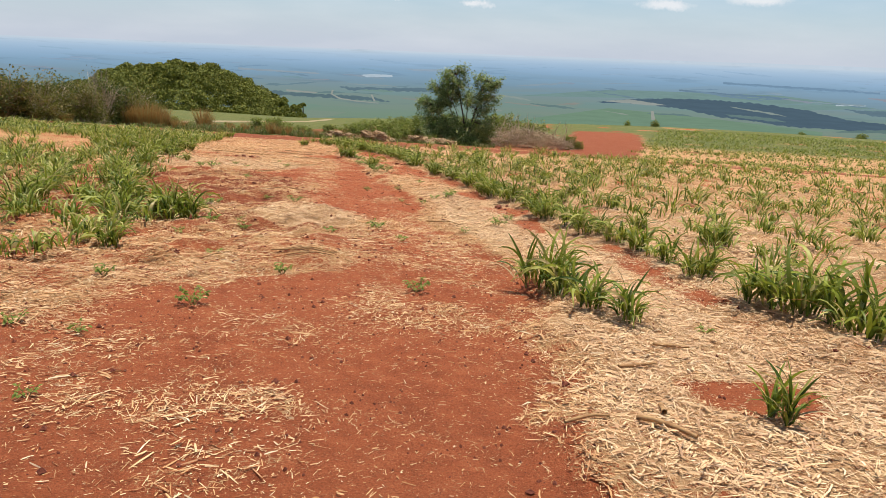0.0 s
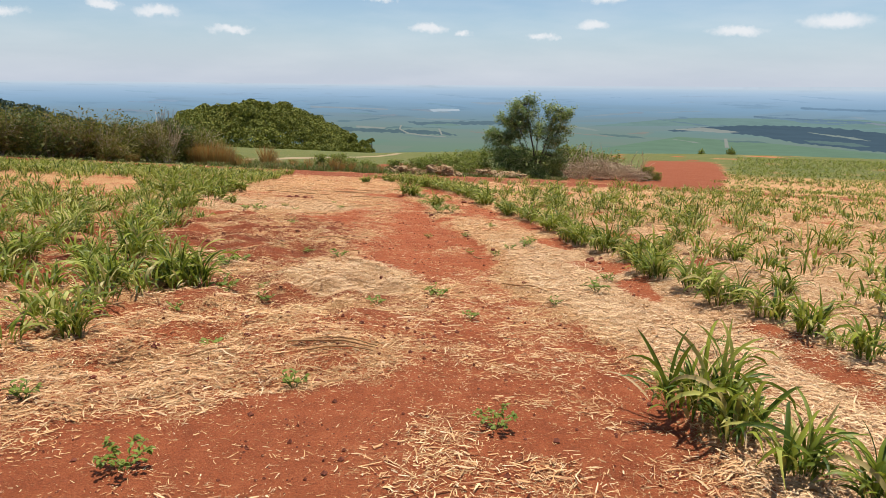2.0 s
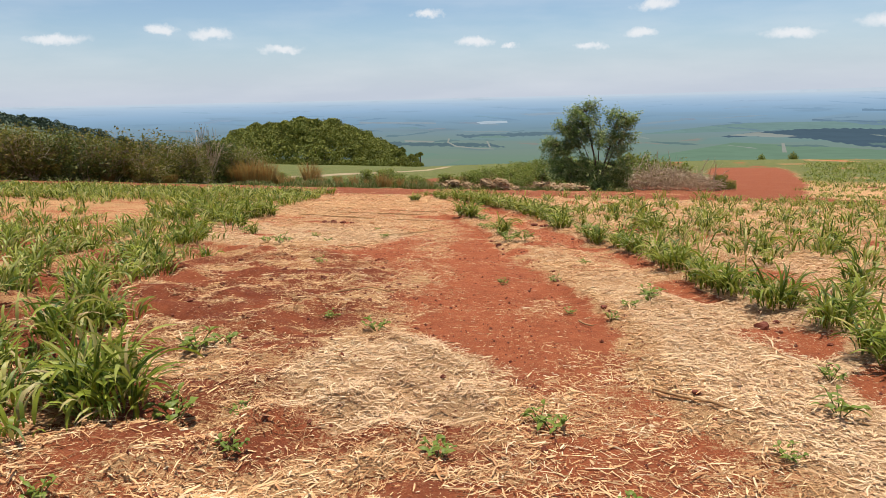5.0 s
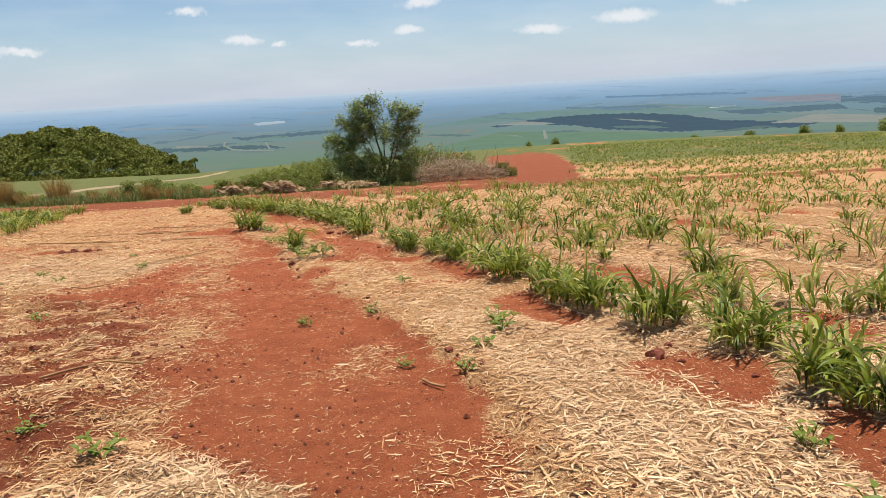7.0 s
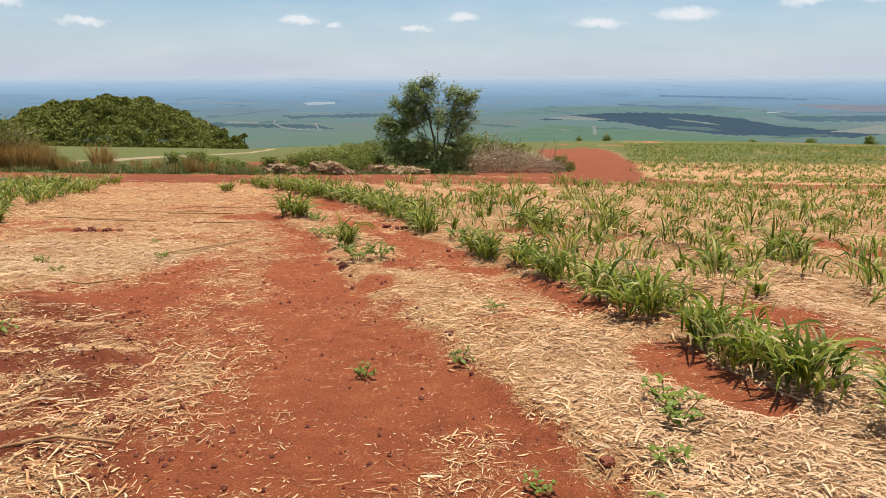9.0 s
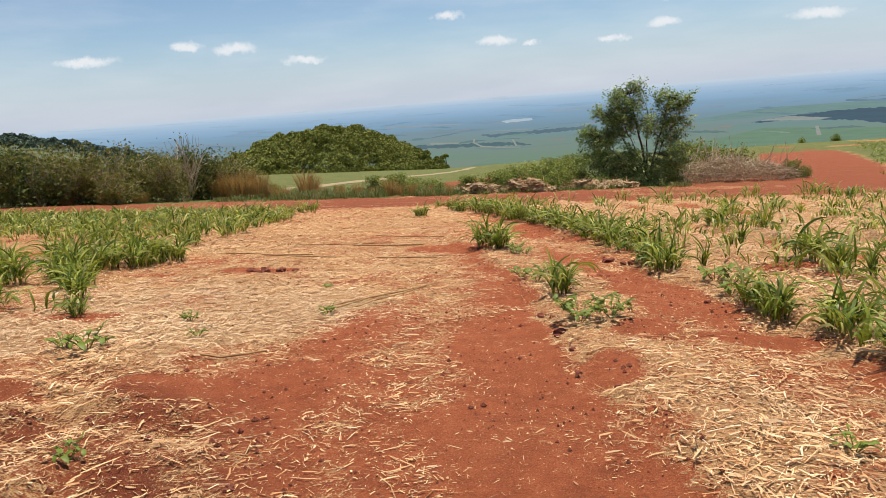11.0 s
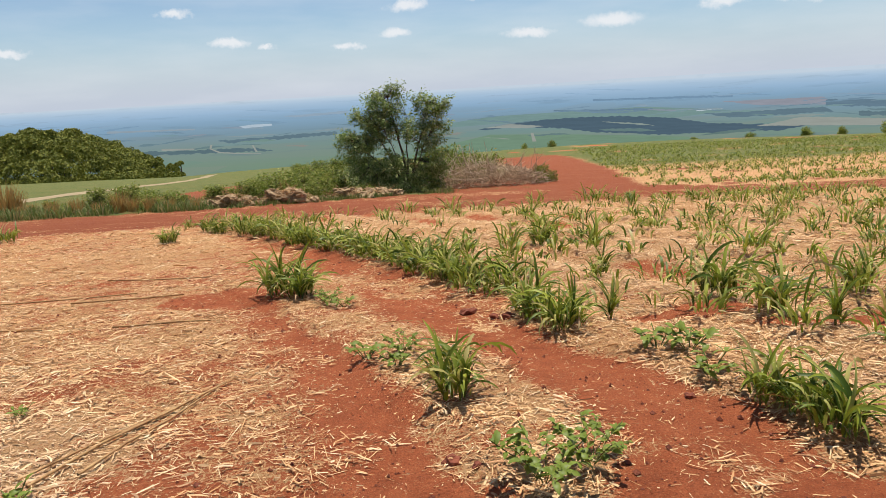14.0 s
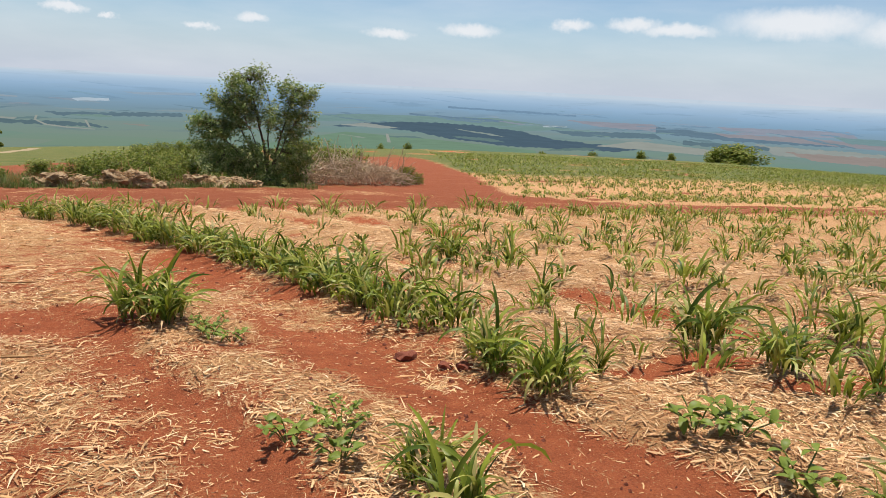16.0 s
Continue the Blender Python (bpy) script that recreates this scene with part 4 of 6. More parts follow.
def build_near_cane():
    rng = np.random.default_rng(23)
    big = [cane_clump(8, 5, 0.22, rng) for _ in range(3)]
    mid = [cane_clump(4, 5, 0.13, rng) for _ in range(3)]
    small = [cane_clump(2, 4, 0.04, rng, (0, 3, 3, 6)) for _ in range(3)]
    used = set()
    # x, y, kind, scale
    spots = [
        (0.92, 6.55, "b", 1.0), (1.2, 5.75, "m", 0.85), (1.47, 5.45, "m", 0.85), (1.05, 6.2, "m", 0.9), (1.85, 3.5, "s", 0.75), (1.8, 3.6, "s", 0.6),
        (3.0, 5.9, "b", 1.15), (3.3, 5.4, "b", 1.2), (2.75, 6.2, "m", 1.0), (2.65, 7.25, "b", 0.8), (2.5, 7.9, "m", 0.8), (2.35, 8.6, "m", 0.9),
        (2.2, 9.2, "b", 0.75), (1.95, 9.8, "b", 0.85), (1.8, 10.5, "m", 1.0), (1.55, 11.2, "m", 0.9), (1.5, 11.6, "b", 0.85), (1.42, 12.4, "b", 0.85),
        (1.12, 13.2, "b", 0.85), (0.85, 14.0, "m", 1.0), (0.75, 14.4, "b", 0.8), (0.66, 14.9, "m", 0.9), (0.5, 15.7, "b", 0.85), (0.42, 16.2, "b", 0.8),
        (0.1, 17.4, "m", 0.9), (-0.02, 18.2, "b", 0.75), (-0.43, 18.65, "m", 0.9), (-0.51, 19.13, "m", 0.8), (-1.05, 21.1, "b", 0.85),
        (-1.2, 21.5, "m", 0.8), (-1.2, 22.6, "m", 1.0), (-1.36, 23.1, "m", 1.0), (-1.55, 23.5, "b", 0.85), (-1.7, 24.0, "b", 0.95), (-1.9, 24.7, "b", 0.95),
        (-2.1, 25.3, "b", 0.9), (-2.4, 26.0, "b", 0.95), (-2.6, 26.7, "b", 0.9), (-2.95, 27.4, "b", 0.9), (-3.3, 28.1, "b", 1.0), (-3.7, 28.9, "b", 0.9),
        (-4.1, 29.7, "b", 0.9), (-4.5, 30.5, "b", 0.95), (-4.85, 31.1, "b", 0.8), (-5.6, 32.2, "b", 0.8), (-5.9, 32.5, "m", 1.0), (-6.3, 30.4, "b", 0.7),
        (-3.45, 23.45, "b", 1.05), (-3.3, 23.3, "m", 1.0), (-2.2, 19.7, "m", 0.9), (-2.2, 20.1, "m", 0.7),
        (0.65, 21.75, "m", 1.15), (0.79, 21.05, "m", 0.95), (1.95, 21.5, "m", 0.9), (-0.4, 18.9, "b", 0.6), (0.25, 23.6, "s", 1.0), (0.91, 20.4, "s", 0.9), (-0.62, 21.2, "s", 0.8), (0.32, 26.5, "m", 1.1), (1.1, 26.2, "s", 1.3),
        (2.3, 18.3, "m", 1.0), (3.68, 19.2, "b", 0.95), (2.6, 15.2, "m", 0.9), (2.2, 14.0, "m", 0.8), (3.0, 13.0, "m", 1.0), (2.9, 10.8, "m", 0.8), (3.6, 9.5, "b", 0.85),
        (-3.85, 9.6, "b", 0.95), (-3.7, 7.5, "m", 0.8), (-3.65, 9.4, "b", 1.0), (-4.1, 9.9, "b", 0.95), (-4.3, 8.9, "b", 0.8), (-4.9, 9.8, "b", 0.8), (-5.3, 10.3, "b", 0.8),
        (-5.9, 9.9, "b", 0.85), (-5.25, 11.5, "b", 0.9), (-5.0, 10.7, "m", 1.0), (-6.1, 12.6, "b", 0.85), (-6.6, 14.5, "b", 0.8), (-7.3, 16.8, "b", 0.8), (-8.5, 21.9, "b", 1.0), (-8.9, 21.6, "b", 0.9),
        (-9.2, 21.0, "m", 0.9), (-6.95, 18.6, "m", 0.6), (-7.6, 19.4, "m", 0.8), (-8.1, 20.2, "m", 0.9), (-9.3, 24.5, "b", 0.8), (-8.35, 22.4, "b", 1.0), (-8.8, 22.3, "b", 1.05), (-9.0, 21.3, "b", 1.0), (-8.75, 20.6, "b", 0.9), (-9.4, 20.3, "b", 1.0), (-9.6, 21.8, "b", 1.1), (-10.0, 20.8, "b", 1.0), (-10.3, 22.3, "b", 1.0), (-9.3, 23.0, "m", 1.0), (-9.9, 22.9, "b", 0.9), (-10.6, 21.4, "b", 1.0), (-8.2, 20.0, "m", 0.8), (-7.9, 18.2, "b", 0.8),
    ]
    for x, y, size, s in spots:
        pool = {"b": big, "m": mid, "s": small}[size]
        k = int(rng.integers(3))
        m = pose(x, y, float(height(x, y)), 0, 0, rng.uniform(0, 360)) @ Matrix.Scale(s, 4)
        proto = pool[k]
        if (size, k) not in used:
            used.add((size, k))
            proto.matrix_basis = m
        else:
            made = copy_thing(proto, pose(0, 0, 0))
            made.matrix_basis = m
    for size, pool in (("b", big), ("m", mid), ("s", small)):
        for k, proto in enumerate(pool):
            if (size, k) not in used:
                for o in list(proto.children):
                    bpy.data.objects.remove(o)
                bpy.data.objects.remove(proto)


def build_field_cane():
    rng = np.random.default_rng(29)
    px, py, sc, near = [], [], [], []

    def row(ox, y0, y1, gap, chance, size):
        y = y0
        while y < y1:
            y += gap * rng.uniform(0.5, 1.5)
            x = float(cane_row(y)) + ox + rng.normal(0, 0.22 if ox else 0.16)
            if x > -30 and y < float(road_near(x)) - 0.6 and rng.uniform() < chance * (0.1 + 1.7 * float(step(fractal(x, y, 2.6, 141), 0.35, 0.65)) if ox else 1.0):
                px.append(x), py.append(y), sc.append(size * rng.uniform(0.3, 1.05))

    # rows on the right of the track; the first one only fills in between the clumps
    row(0.0, 8, 12, 0.5, 0.6, 0.8)
    row(0.0, 11, 18.3, 0.24, 1.0, 0.9)
    row(0.0, 21.2, 33, 0.2, 1.0, 0.95)
    for k in range(1, 22):
        row(1.5 * k, max(3.0, 1.5 * k * 0.75), 36, 0.45 if k < 8 else 0.6, 0.6 if k < 4 else 0.85, 1.0)
    # dense cane on the other side
    for k in range(0, 16):
        y = 6.5 + k * 0.35
        while y < 34:
            y += (0.16 if y < 15 else 0.15 if y < 24 else 0.085) * rng.uniform(0.5, 1.5)
            x = float(left_edge(y)) - 0.25 - 1.3 * k + (rng.normal(0, 0.3) if y < 24 else rng.uniform(-0.65, 0.65))
            grown_in = float(np.interp(y, [8, 15, 17, 19, 20, 25.0, 25.8, 27], [1, 1, 0.7, 0.4, 0.06, 0.06, 1, 1])) * (0.55 + 0.45 * float(step(fractal(x, y, 2.0, 171), 0.35, 0.55)))
            if y < float(road_near(x)) - 0.5 and rng.uniform() < 0.06 + 0.94 * grown_in:
                px.append(x), py.append(y), sc.append(rng.uniform(0.5, 0.9) * (1.1 if y > 24 else 0.95))
    # a few along the road
    for x in np.arange(-6.5, 30, 0.6):
        if rng.uniform() < 0.6:
            px.append(x), py.append(float(road_near(x)) - rng.uniform(0.7, 1.6)), sc.append(rng.uniform(0.6, 1.0))
    # the field beyond the road, in bands of cane and straw
    for k in range(100):
        past = 1.2 + 0.75 * k * (1 + 0.006 * k)
        full = float(np.interp(past, [1.5, 3, 8, 10, 15, 17, 22, 25, 30, 36], [0.6, 0.9, 0.9, 0.35, 0.25, 0.9, 0.9, 0.5, 0.95, 1.0]))
        for x in np.arange(11, 80 + past, 0.6 if past < 50 else 1.1):
            y = float(road_far(x)) + past
            if rng.uniform() < full * (0.15 + 1.3 * float(step(fractal(x * 0.5, y, 2.4, 211), 0.3, 0.65))) and x > 10.4 + 0.30 * (y - 46) + 2.4 * float(fractal(x, y, 3.0, 215)):
                px.append(x + rng.normal(0, 0.3)), py.append(y + rng.normal(0, 0.35)), sc.append(rng.uniform(0.4, 0.95) * (1 if past < 50 else 1.7))
    many = len(px)
    for _ in range(1700):
        y = rng.uniform(6, 36)
        x = float(cane_row(y)) + rng.uniform(0.3, 20)
        if y < float(road_near(x)) - 0.5 and x < 4 + 0.85 * y and rng.uniform() < 1.5 * float(fractal(x, y, 2.5, 191)) - 0.25:
            px.append(x), py.append(y), sc.append(rng.uniform(0.35, 0.75))
    for _ in range(300):
        y = rng.uniform(8, 19)
        x = float(left_edge(y)) + rng.uniform(-6, 0.4)
        px.append(x), py.append(y), sc.append(rng.uniform(0.35, 0.75))
    px_, py_, sc_ = map(np.array, (px, py, sc))
    n = len(px_)
    dist = np.hypot(px_ + 1, py_ - 6)
    blades = np.where(dist < 16, 30, np.where(dist < 32, 21, 9))
    left_side = px_ < left_edge(py_) + 0.6
    blades = np.where(left_side & (dist > 16), np.where(py_ > 24, 19, 17), blades)
    blades[many:] = 6
    who = np.repeat(np.arange(n), blades)
    m = len(who)
    big = np.where(dist[who] > 32, 1.9, np.where(dist[who] > 18, 1.25, 1.0))
    r = 0.24 * np.sqrt(rng.uniform(0, 1, m)) * sc_[who]
    a = rng.uniform(0, 2 * np.pi, m)
    bx, by = px_[who] + r * np.cos(a), py_[who] + r * np.sin(a)
    base = np.stack([bx, by, height(px_, py_)[who] + rng.uniform(0.0, 0.12, m) * sc_[who]], 1)
    start = rng.uniform(0.02, 0.55, m)
    v, f = ribbons(base, a + rng.normal(0, 0.7, m), start, start + rng.uniform(0.9, 3.0, m), rng.uniform(0.18, 0.56, m) * sc_[who], rng.uniform(0.017, 0.034, m) * big, 4, 0.0, rng.normal(0, 0.9, m))
    thing("sugarcane_rows", "young green sugarcane shoots in rows over straw", "sugarcane", kind="stuff", data=mesh_from("sugarcane_rows", v, f, CANE_FIELD, True))


build_near_cane()
build_field_cane()


# ---- trees, shrubs, brush ----
def grown(stems, levels, length, spread_deg, rng, up=0.35, base_r=0.05, shrink=0.72, forks=3):
    """A branching skeleton: rods and the tips of its twigs."""
    rods_a, rods_b, rods_ra, rods_rb, tips = [], [], [], [], []
    todo = [(Vector((0, 0, -0.05)) + Vector((rng.uniform(-0.12, 0.12), rng.uniform(-0.12, 0.12), 0)),
             Vector((math.sin(radians(d)) * math.cos(a), math.sin(radians(d)) * math.sin(a), math.cos(radians(d)))), length, base_r, 0)
            for a, d in stems]
    while todo:
        p, d, l, r, level = todo.pop()
        q = p + d * l * 0.5 + Vector(rng.normal(0, 0.04 * l, 3))
        e = q + (d + Vector((0, 0, up * 0.3))).normalized() * l * 0.5
        for u, v, ru, rv in ((p, q, r, r * 0.85), (q, e, r * 0.85, r * 0.7)):
            rods_a.append(u[:]), rods_b.append(v[:]), rods_ra.append(ru), rods_rb.append(rv)
        if level >= levels:
            tips.append(e[:])
            continue
        if level >= levels - 1:
            tips.append(q[:])
        for _ in range(forks if level else forks + 1):
            turn = Vector(rng.normal(0, math.tan(radians(spread_deg)) * 0.75, 3))
            nd = (d + turn + Vector((0, 0, up))).normalized()
            todo.append((e if rng.uniform() < 0.7 else q, nd, l * shrink * rng.uniform(0.75, 1.2), r * 0.62, level + 1))
    return (np.array(rods_a), np.array(rods_b), np.array(rods_ra), np.array(rods_rb)), np.array(tips)


def foliage(tips, per, radius, size, rng, aspect=0.45):
    c = np.repeat(tips, per, 0) + np.clip(rng.normal(0, radius, (len(tips) * per, 3)), -2 * radius, 2 * radius)
    return leaf_cards(c, rng.uniform(0.6, 1.3, len(c)) * size, rng, aspect)


def build_tree(x, y):
    rng = np.random.default_rng(31)
    root = thing("tree", "small bushy green tree with several stems beside a dirt road", "tree", m=pose(x, y, float(land(x, y)) - 0.05))
    # lobes of the crown: middle, half sizes, tufts
    lobes = [((-0.5, 0.0, 4.8), (1.15, 1.0, 0.9), 44), ((-1.3, 0.1, 3.6), (1.3, 1.1, 0.9), 44), ((1.75, 0.0, 4.6), (0.8, 0.7, 0.7), 24), ((-2.1, 0.0, 2.6), (1.0, 0.9, 0.9), 32),
             ((0.5, 0.2, 3.6), (1.1, 1.0, 0.8), 24), ((1.6, -0.1, 3.2), (1.0, 0.9, 1.0), 28), ((-1.7, -0.3, 1.3), (1.2, 0.9, 0.9), 36), ((-0.2, -0.6, 1.7), (1.2, 0.6, 0.9), 20),
             ((1.6, 0.0, 1.5), (1.1, 0.9, 0.9), 28), ((0.0, -0.4, 0.6), (2.4, 0.9, 0.5), 36), ((-0.1, 0, 5.7), (0.4, 0.4, 0.35), 9), ((-0.9, 0, 5.5), (0.4, 0.4, 0.3), 7), ((2.4, 0, 4.9), (0.4, 0.4, 0.3), 8),
             ((-2.7, 0, 3.3), (0.35, 0.4, 0.35), 8), ((-2.0, 0, 4.5), (0.4, 0.4, 0.3), 7), ((1.3, 0, 5.2), (0.35, 0.4, 0.25), 6), ((2.6, 0, 3.8), (0.3, 0.3, 0.3), 5)]
    tufts, ends = [], []
    for (cx, cy, cz), half, n in lobes:
        d = rng.normal(size=(n, 3))
        d /= np.linalg.norm(d, axis=1)[:, None]
        tufts.append(np.array([cx, cy, cz]) + d * np.array(half) * rng.uniform(0.35, 1.05, (n, 1)))
    tufts = np.concatenate(tufts)
    tufts[:, 2] = np.maximum(tufts[:, 2], 0.2)
    base = np.array([0.45, 0.0, 0.0])
    stems = []
    for tip, r in (((-0.4, 0, 5.3), 0.085), ((1.9, 0, 4.9), 0.075), ((-1.5, 0.3, 4.1), 0.07), ((-2.3, 0, 2.9), 0.06), ((0.6, 0.5, 4.2), 0.06), ((1.7, -0.3, 3.2), 0.05), ((-0.6, -0.6, 3.2), 0.05), ((-1.6, -0.4, 1.6), 0.04)):
        tip = np.array(tip)
        foot = base + np.array([rng.normal(0, 0.12), rng.normal(0, 0.12), -0.08])
        s = np.linspace(0, 1, 8)[:, None]
        bow = foot + (tip - foot) * s ** np.array([1.35, 1.35, 1.0]) + rng.normal(0, 0.05, (8, 3)) * s
        stems.append((bow, r * np.linspace(1, 0.3, 8)))
    pts, rad = np.array([p for p, _ in stems]), np.array([r for _, r in stems])
    for k in range(len(stems)):
        v, f = chains(pts[k : k + 1], rad[k : k + 1], 7)
        child("trunk" if k == 0 else "stem", mesh_from("stem", v, f, BARK, True), root)
    nodes = pts[:, 2:].reshape(-1, 3)
    near = nodes[np.argmin(np.linalg.norm(tufts[:, None] - nodes[None] + np.array([0, 0, -0.3]), axis=2), 1)]
    v, f = chains(np.stack([near, (near + tufts) / 2 + rng.normal(0, 0.08, tufts.shape), tufts], 1), np.tile([[0.02, 0.014, 0.005]], (len(tufts), 1)), 3)
    tagged(child("twig_work", mesh_from("twig_work", v, f, BARK), root), kind="stuff")
    sprays = np.repeat(tufts, 4, 0) + rng.normal(0, 0.2, (len(tufts) * 4, 3)) * np.array([1.2, 1.2, 0.7])
    away = sprays - np.array([0.2, 0, 2.2])
    away /= np.linalg.norm(away, axis=1)[:, None]
    who = np.repeat(np.arange(len(sprays)), 20)
    along = rng.uniform(-0.2, 0.35, (len(who), 1))
    c = sprays[who] + away[who] * along + np.clip(rng.normal(0, 0.075, (len(who), 3)), -0.16, 0.16)
    c[:, 2] = np.maximum(c[:, 2], 0.05)
    v, f = leaf_cards(c * np.array([1, 1, 0.95]), rng.uniform(0.09, 0.19, len(c)), rng, 0.55, away[who] * 0.6 + np.array([0, 0, 0.7]))
    child("crown", mesh_from("crown", v, f, TREE_LEAF), root)
    return root


def shrub(name, label, tall, wide, leaf, rng, group="", leaf_size=0.10, per=14, stems=9, wood=BARK, density=1.0):
    root = thing(name, label, "shrub", group)
    spec = [(rng.uniform(0, 6.28), rng.uniform(5, 55)) for _ in range(stems)]
    rods, tips = grown(spec, 2, tall * 0.42, 40, rng, 0.35, 0.018, 0.66, 3)
    lim = np.array([wide / 2 / max(np.abs(tips[:, 0]).max(), 0.1), wide / 2 / max(np.abs(tips[:, 1]).max(), 0.1), tall / tips[:, 2].max()])
    v, q = sticks(rods[0] * lim, rods[1] * lim, rods[2], rods[3], 3)
    tagged(child("branchwork", mesh_from("branchwork", v, q, wood), root), kind="stuff")
    tips = tips * lim
    tips = tips[rng.uniform(0, 1, len(tips)) < density]
    low = tips * np.array([1.0, 1.0, 0.5])
    v, f = foliage(np.concatenate([tips, low]), per, tall * 0.07, leaf_size, rng)
    v[:, 2] = np.maximum(v[:, 2], 0.02)
    child("foliage", mesh_from("foliage", v, f, leaf), root)
    return root


def put_thing(proto, x, y, turn, sx, sz=None):
    m = pose(x, y, float(land(x, y)) - 0.03, 0, 0, turn) @ Matrix.Diagonal((sx, sx, sz or sx, 1))
    made = copy_thing(proto, pose(0, 0, 0))
    made.matrix_basis = m
    return made


def drop_thing(proto):
    for o in list(proto.children_recursive):
        bpy.data.objects.remove(o)
    bpy.data.objects.remove(proto)


def dry_tuft(tall, wide, count, material, rng, label):
    root = thing("dry_grass_tuft", label, "grass tuft", "dry grass tufts")
    r, a = wide / 2 * np.sqrt(rng.uniform(0, 1, count)), rng.uniform(0, 6.28, count)
    base = np.stack([r * np.cos(a), r * np.sin(a), 0 * a], 1)
    start = rng.uniform(0.0, 0.3, count)
    v, f = ribbons(base, a, start, start + rng.uniform(0.1, 0.9, count), rng.uniform(0.6, 1.1, count) * tall, rng.uniform(0.012, 0.03, count), 4)
    tagged(child("grass_tuft", mesh_from("grass_tuft", v, f, material), root), kind="stuff")
    return root


def brush_pile(x, y, wide, deep, tall, rng):
    root = thing("brush_pile", "heap of grey dead branches beside the dirt road", "brush pile", m=pose(x, y, float(land(x, y)), 0, 0, 14))
    limbs, twigs = [], []
    for k in range(30):
        for pool, l, r0, bent in ((limbs, rng.uniform(1.2, 2.4), rng.uniform(0.014, 0.035), 0.05), (twigs, rng.uniform(0.6, 1.5), rng.uniform(0.007, 0.015), 0.045)):
            t = np.linspace(0, 1, 7)
            p = np.stack([t * l, np.cumsum(rng.normal(0, bent, 7)) * l / 2, np.cumsum(rng.normal(0.01, bent, 7)) * l / 2], 1)[None]
            v, f = chains(p, (r0 * np.linspace(1, 0.35, 7))[None], 5)
            pool.append(mesh_from("branch", v, f, DEADWOOD, True))
    for k in range(400):
        cx = wide * (rng.uniform(0, 1) - 0.5)
        cy = rng.uniform(-deep / 2, deep / 2)
        top = tall * float(np.interp(cx / wide, [-0.5, -0.40, -0.2, 0.1, 0.35, 0.5], [0.4, 0.95, 1.0, 0.75, 0.5, 0.3])) * (1 - (cy / deep) ** 2)
        z = rng.uniform(0, 0.8) * top
        lift = rng.uniform(35, 85) if rng.uniform() < (0.6 if cx < 0 else 0.35) else rng.uniform(-10, 25)
        pool, name = (limbs, "branch") if k % 3 == 0 else (twigs, "twig")
        child(name, pool[k % 30], root, pose(cx, cy, z * 0.8, 0, 0, rng.uniform(0, 360)) @ pose(0, 0, 0, 0, -lift, 0) @ pose(-0.3, 0, 0, rng.uniform(0, 360), 0, 0) @ Matrix.Scale(rng.uniform(0.6, 1.05), 4))
    cnt = 2800
    cx, cy = rng.uniform(-0.5, 0.5, cnt) * wide, rng.normal(0, 0.28, cnt) * deep
    top = tall * np.interp(cx / wide, [-0.5, -0.40, -0.2, 0.1, 0.35, 0.5], [0.2, 0.42, 0.5, 0.42, 0.3, 0.15]) * np.clip(1 - (cy / deep) ** 2, 0, 1)
    p = np.stack([cx, cy, rng.uniform(0, 1, cnt) * top], 1)
    d = rng.normal(0, 1, (cnt, 3)) * np.array([1, 1, 0.6])
    d /= np.linalg.norm(d, axis=1)[:, None]
    v, f = sticks(p, p + d * rng.uniform(0.25, 0.7, cnt)[:, None], rng.uniform(0.008, 0.018, cnt), 0.004, 3)
    v[:, 2] = np.maximum(v[:, 2], 0.0)
    tagged(child("twig_tangle", mesh_from("twig_tangle", v, f, DRY_TWIG), root), kind="stuff")
    return root


def rubble(x, y, wide, tall, rng, name="debris_pile", label="low heap of pale roots, straw and earth beside the road", pale=4):
    root = thing(name, label, "debris pile", m=pose(x, y, float(land(x, y))))
    for k in range(34):
        bm = bmesh.new()
        bmesh.ops.create_icosphere(bm, subdivisions=3, radius=1.0)
        s = rng.uniform(0.08, 0.24)
        seed = rng.uniform(0, 50)
        for vert in bm.verts:
            c = vert.co.copy()
            vert.co *= 1 + 0.5 * noise.noise(c * 1.5 + Vector((seed, 0, 0))) + 0.3 * noise.noise(c * 4.0 + Vector((seed, 3, 0)))
            vert.co.z *= 0.65
        me = bpy.data.meshes.new("lump")
        bm.to_mesh(me)
        bm.free()
        me.materials.append(STONE)
        u = rng.uniform(-1, 1)
        child("lump", me, root, pose(u * wide / 2, rng.uniform(-0.5, 0.5), rng.uniform(0, 1) * tall * (1 - u * u) * 0.75 + s * 0.2, rng.uniform(-25, 25), rng.uniform(-25, 25), rng.uniform(0, 360)) @ Matrix.Diagonal((s * 1.6, s, s, 1)))
    cnt = 260
    cx = rng.uniform(-wide / 2, wide / 2, cnt)
    p = np.stack([cx, rng.uniform(-0.6, 0.6, cnt), rng.uniform(0.05, 0.95, cnt) * tall * (1 - (2 * cx / wide) ** 2)], 1)
    d = rng.normal(0, 1, (cnt, 3)) * np.array([1, 1, 0.4])
    d /= np.linalg.norm(d, axis=1)[:, None]
    v, f = sticks(p, p + d * rng.uniform(0.2, 0.7, cnt)[:, None], rng.uniform(0.008, 0.02, cnt), 0.004, 3)
    v[:, 2] = np.maximum(v[:, 2], 0.0)
    tagged(child("root_litter", mesh_from("root_litter", v, f, OLD_STALK), root), kind="stuff")
    return root


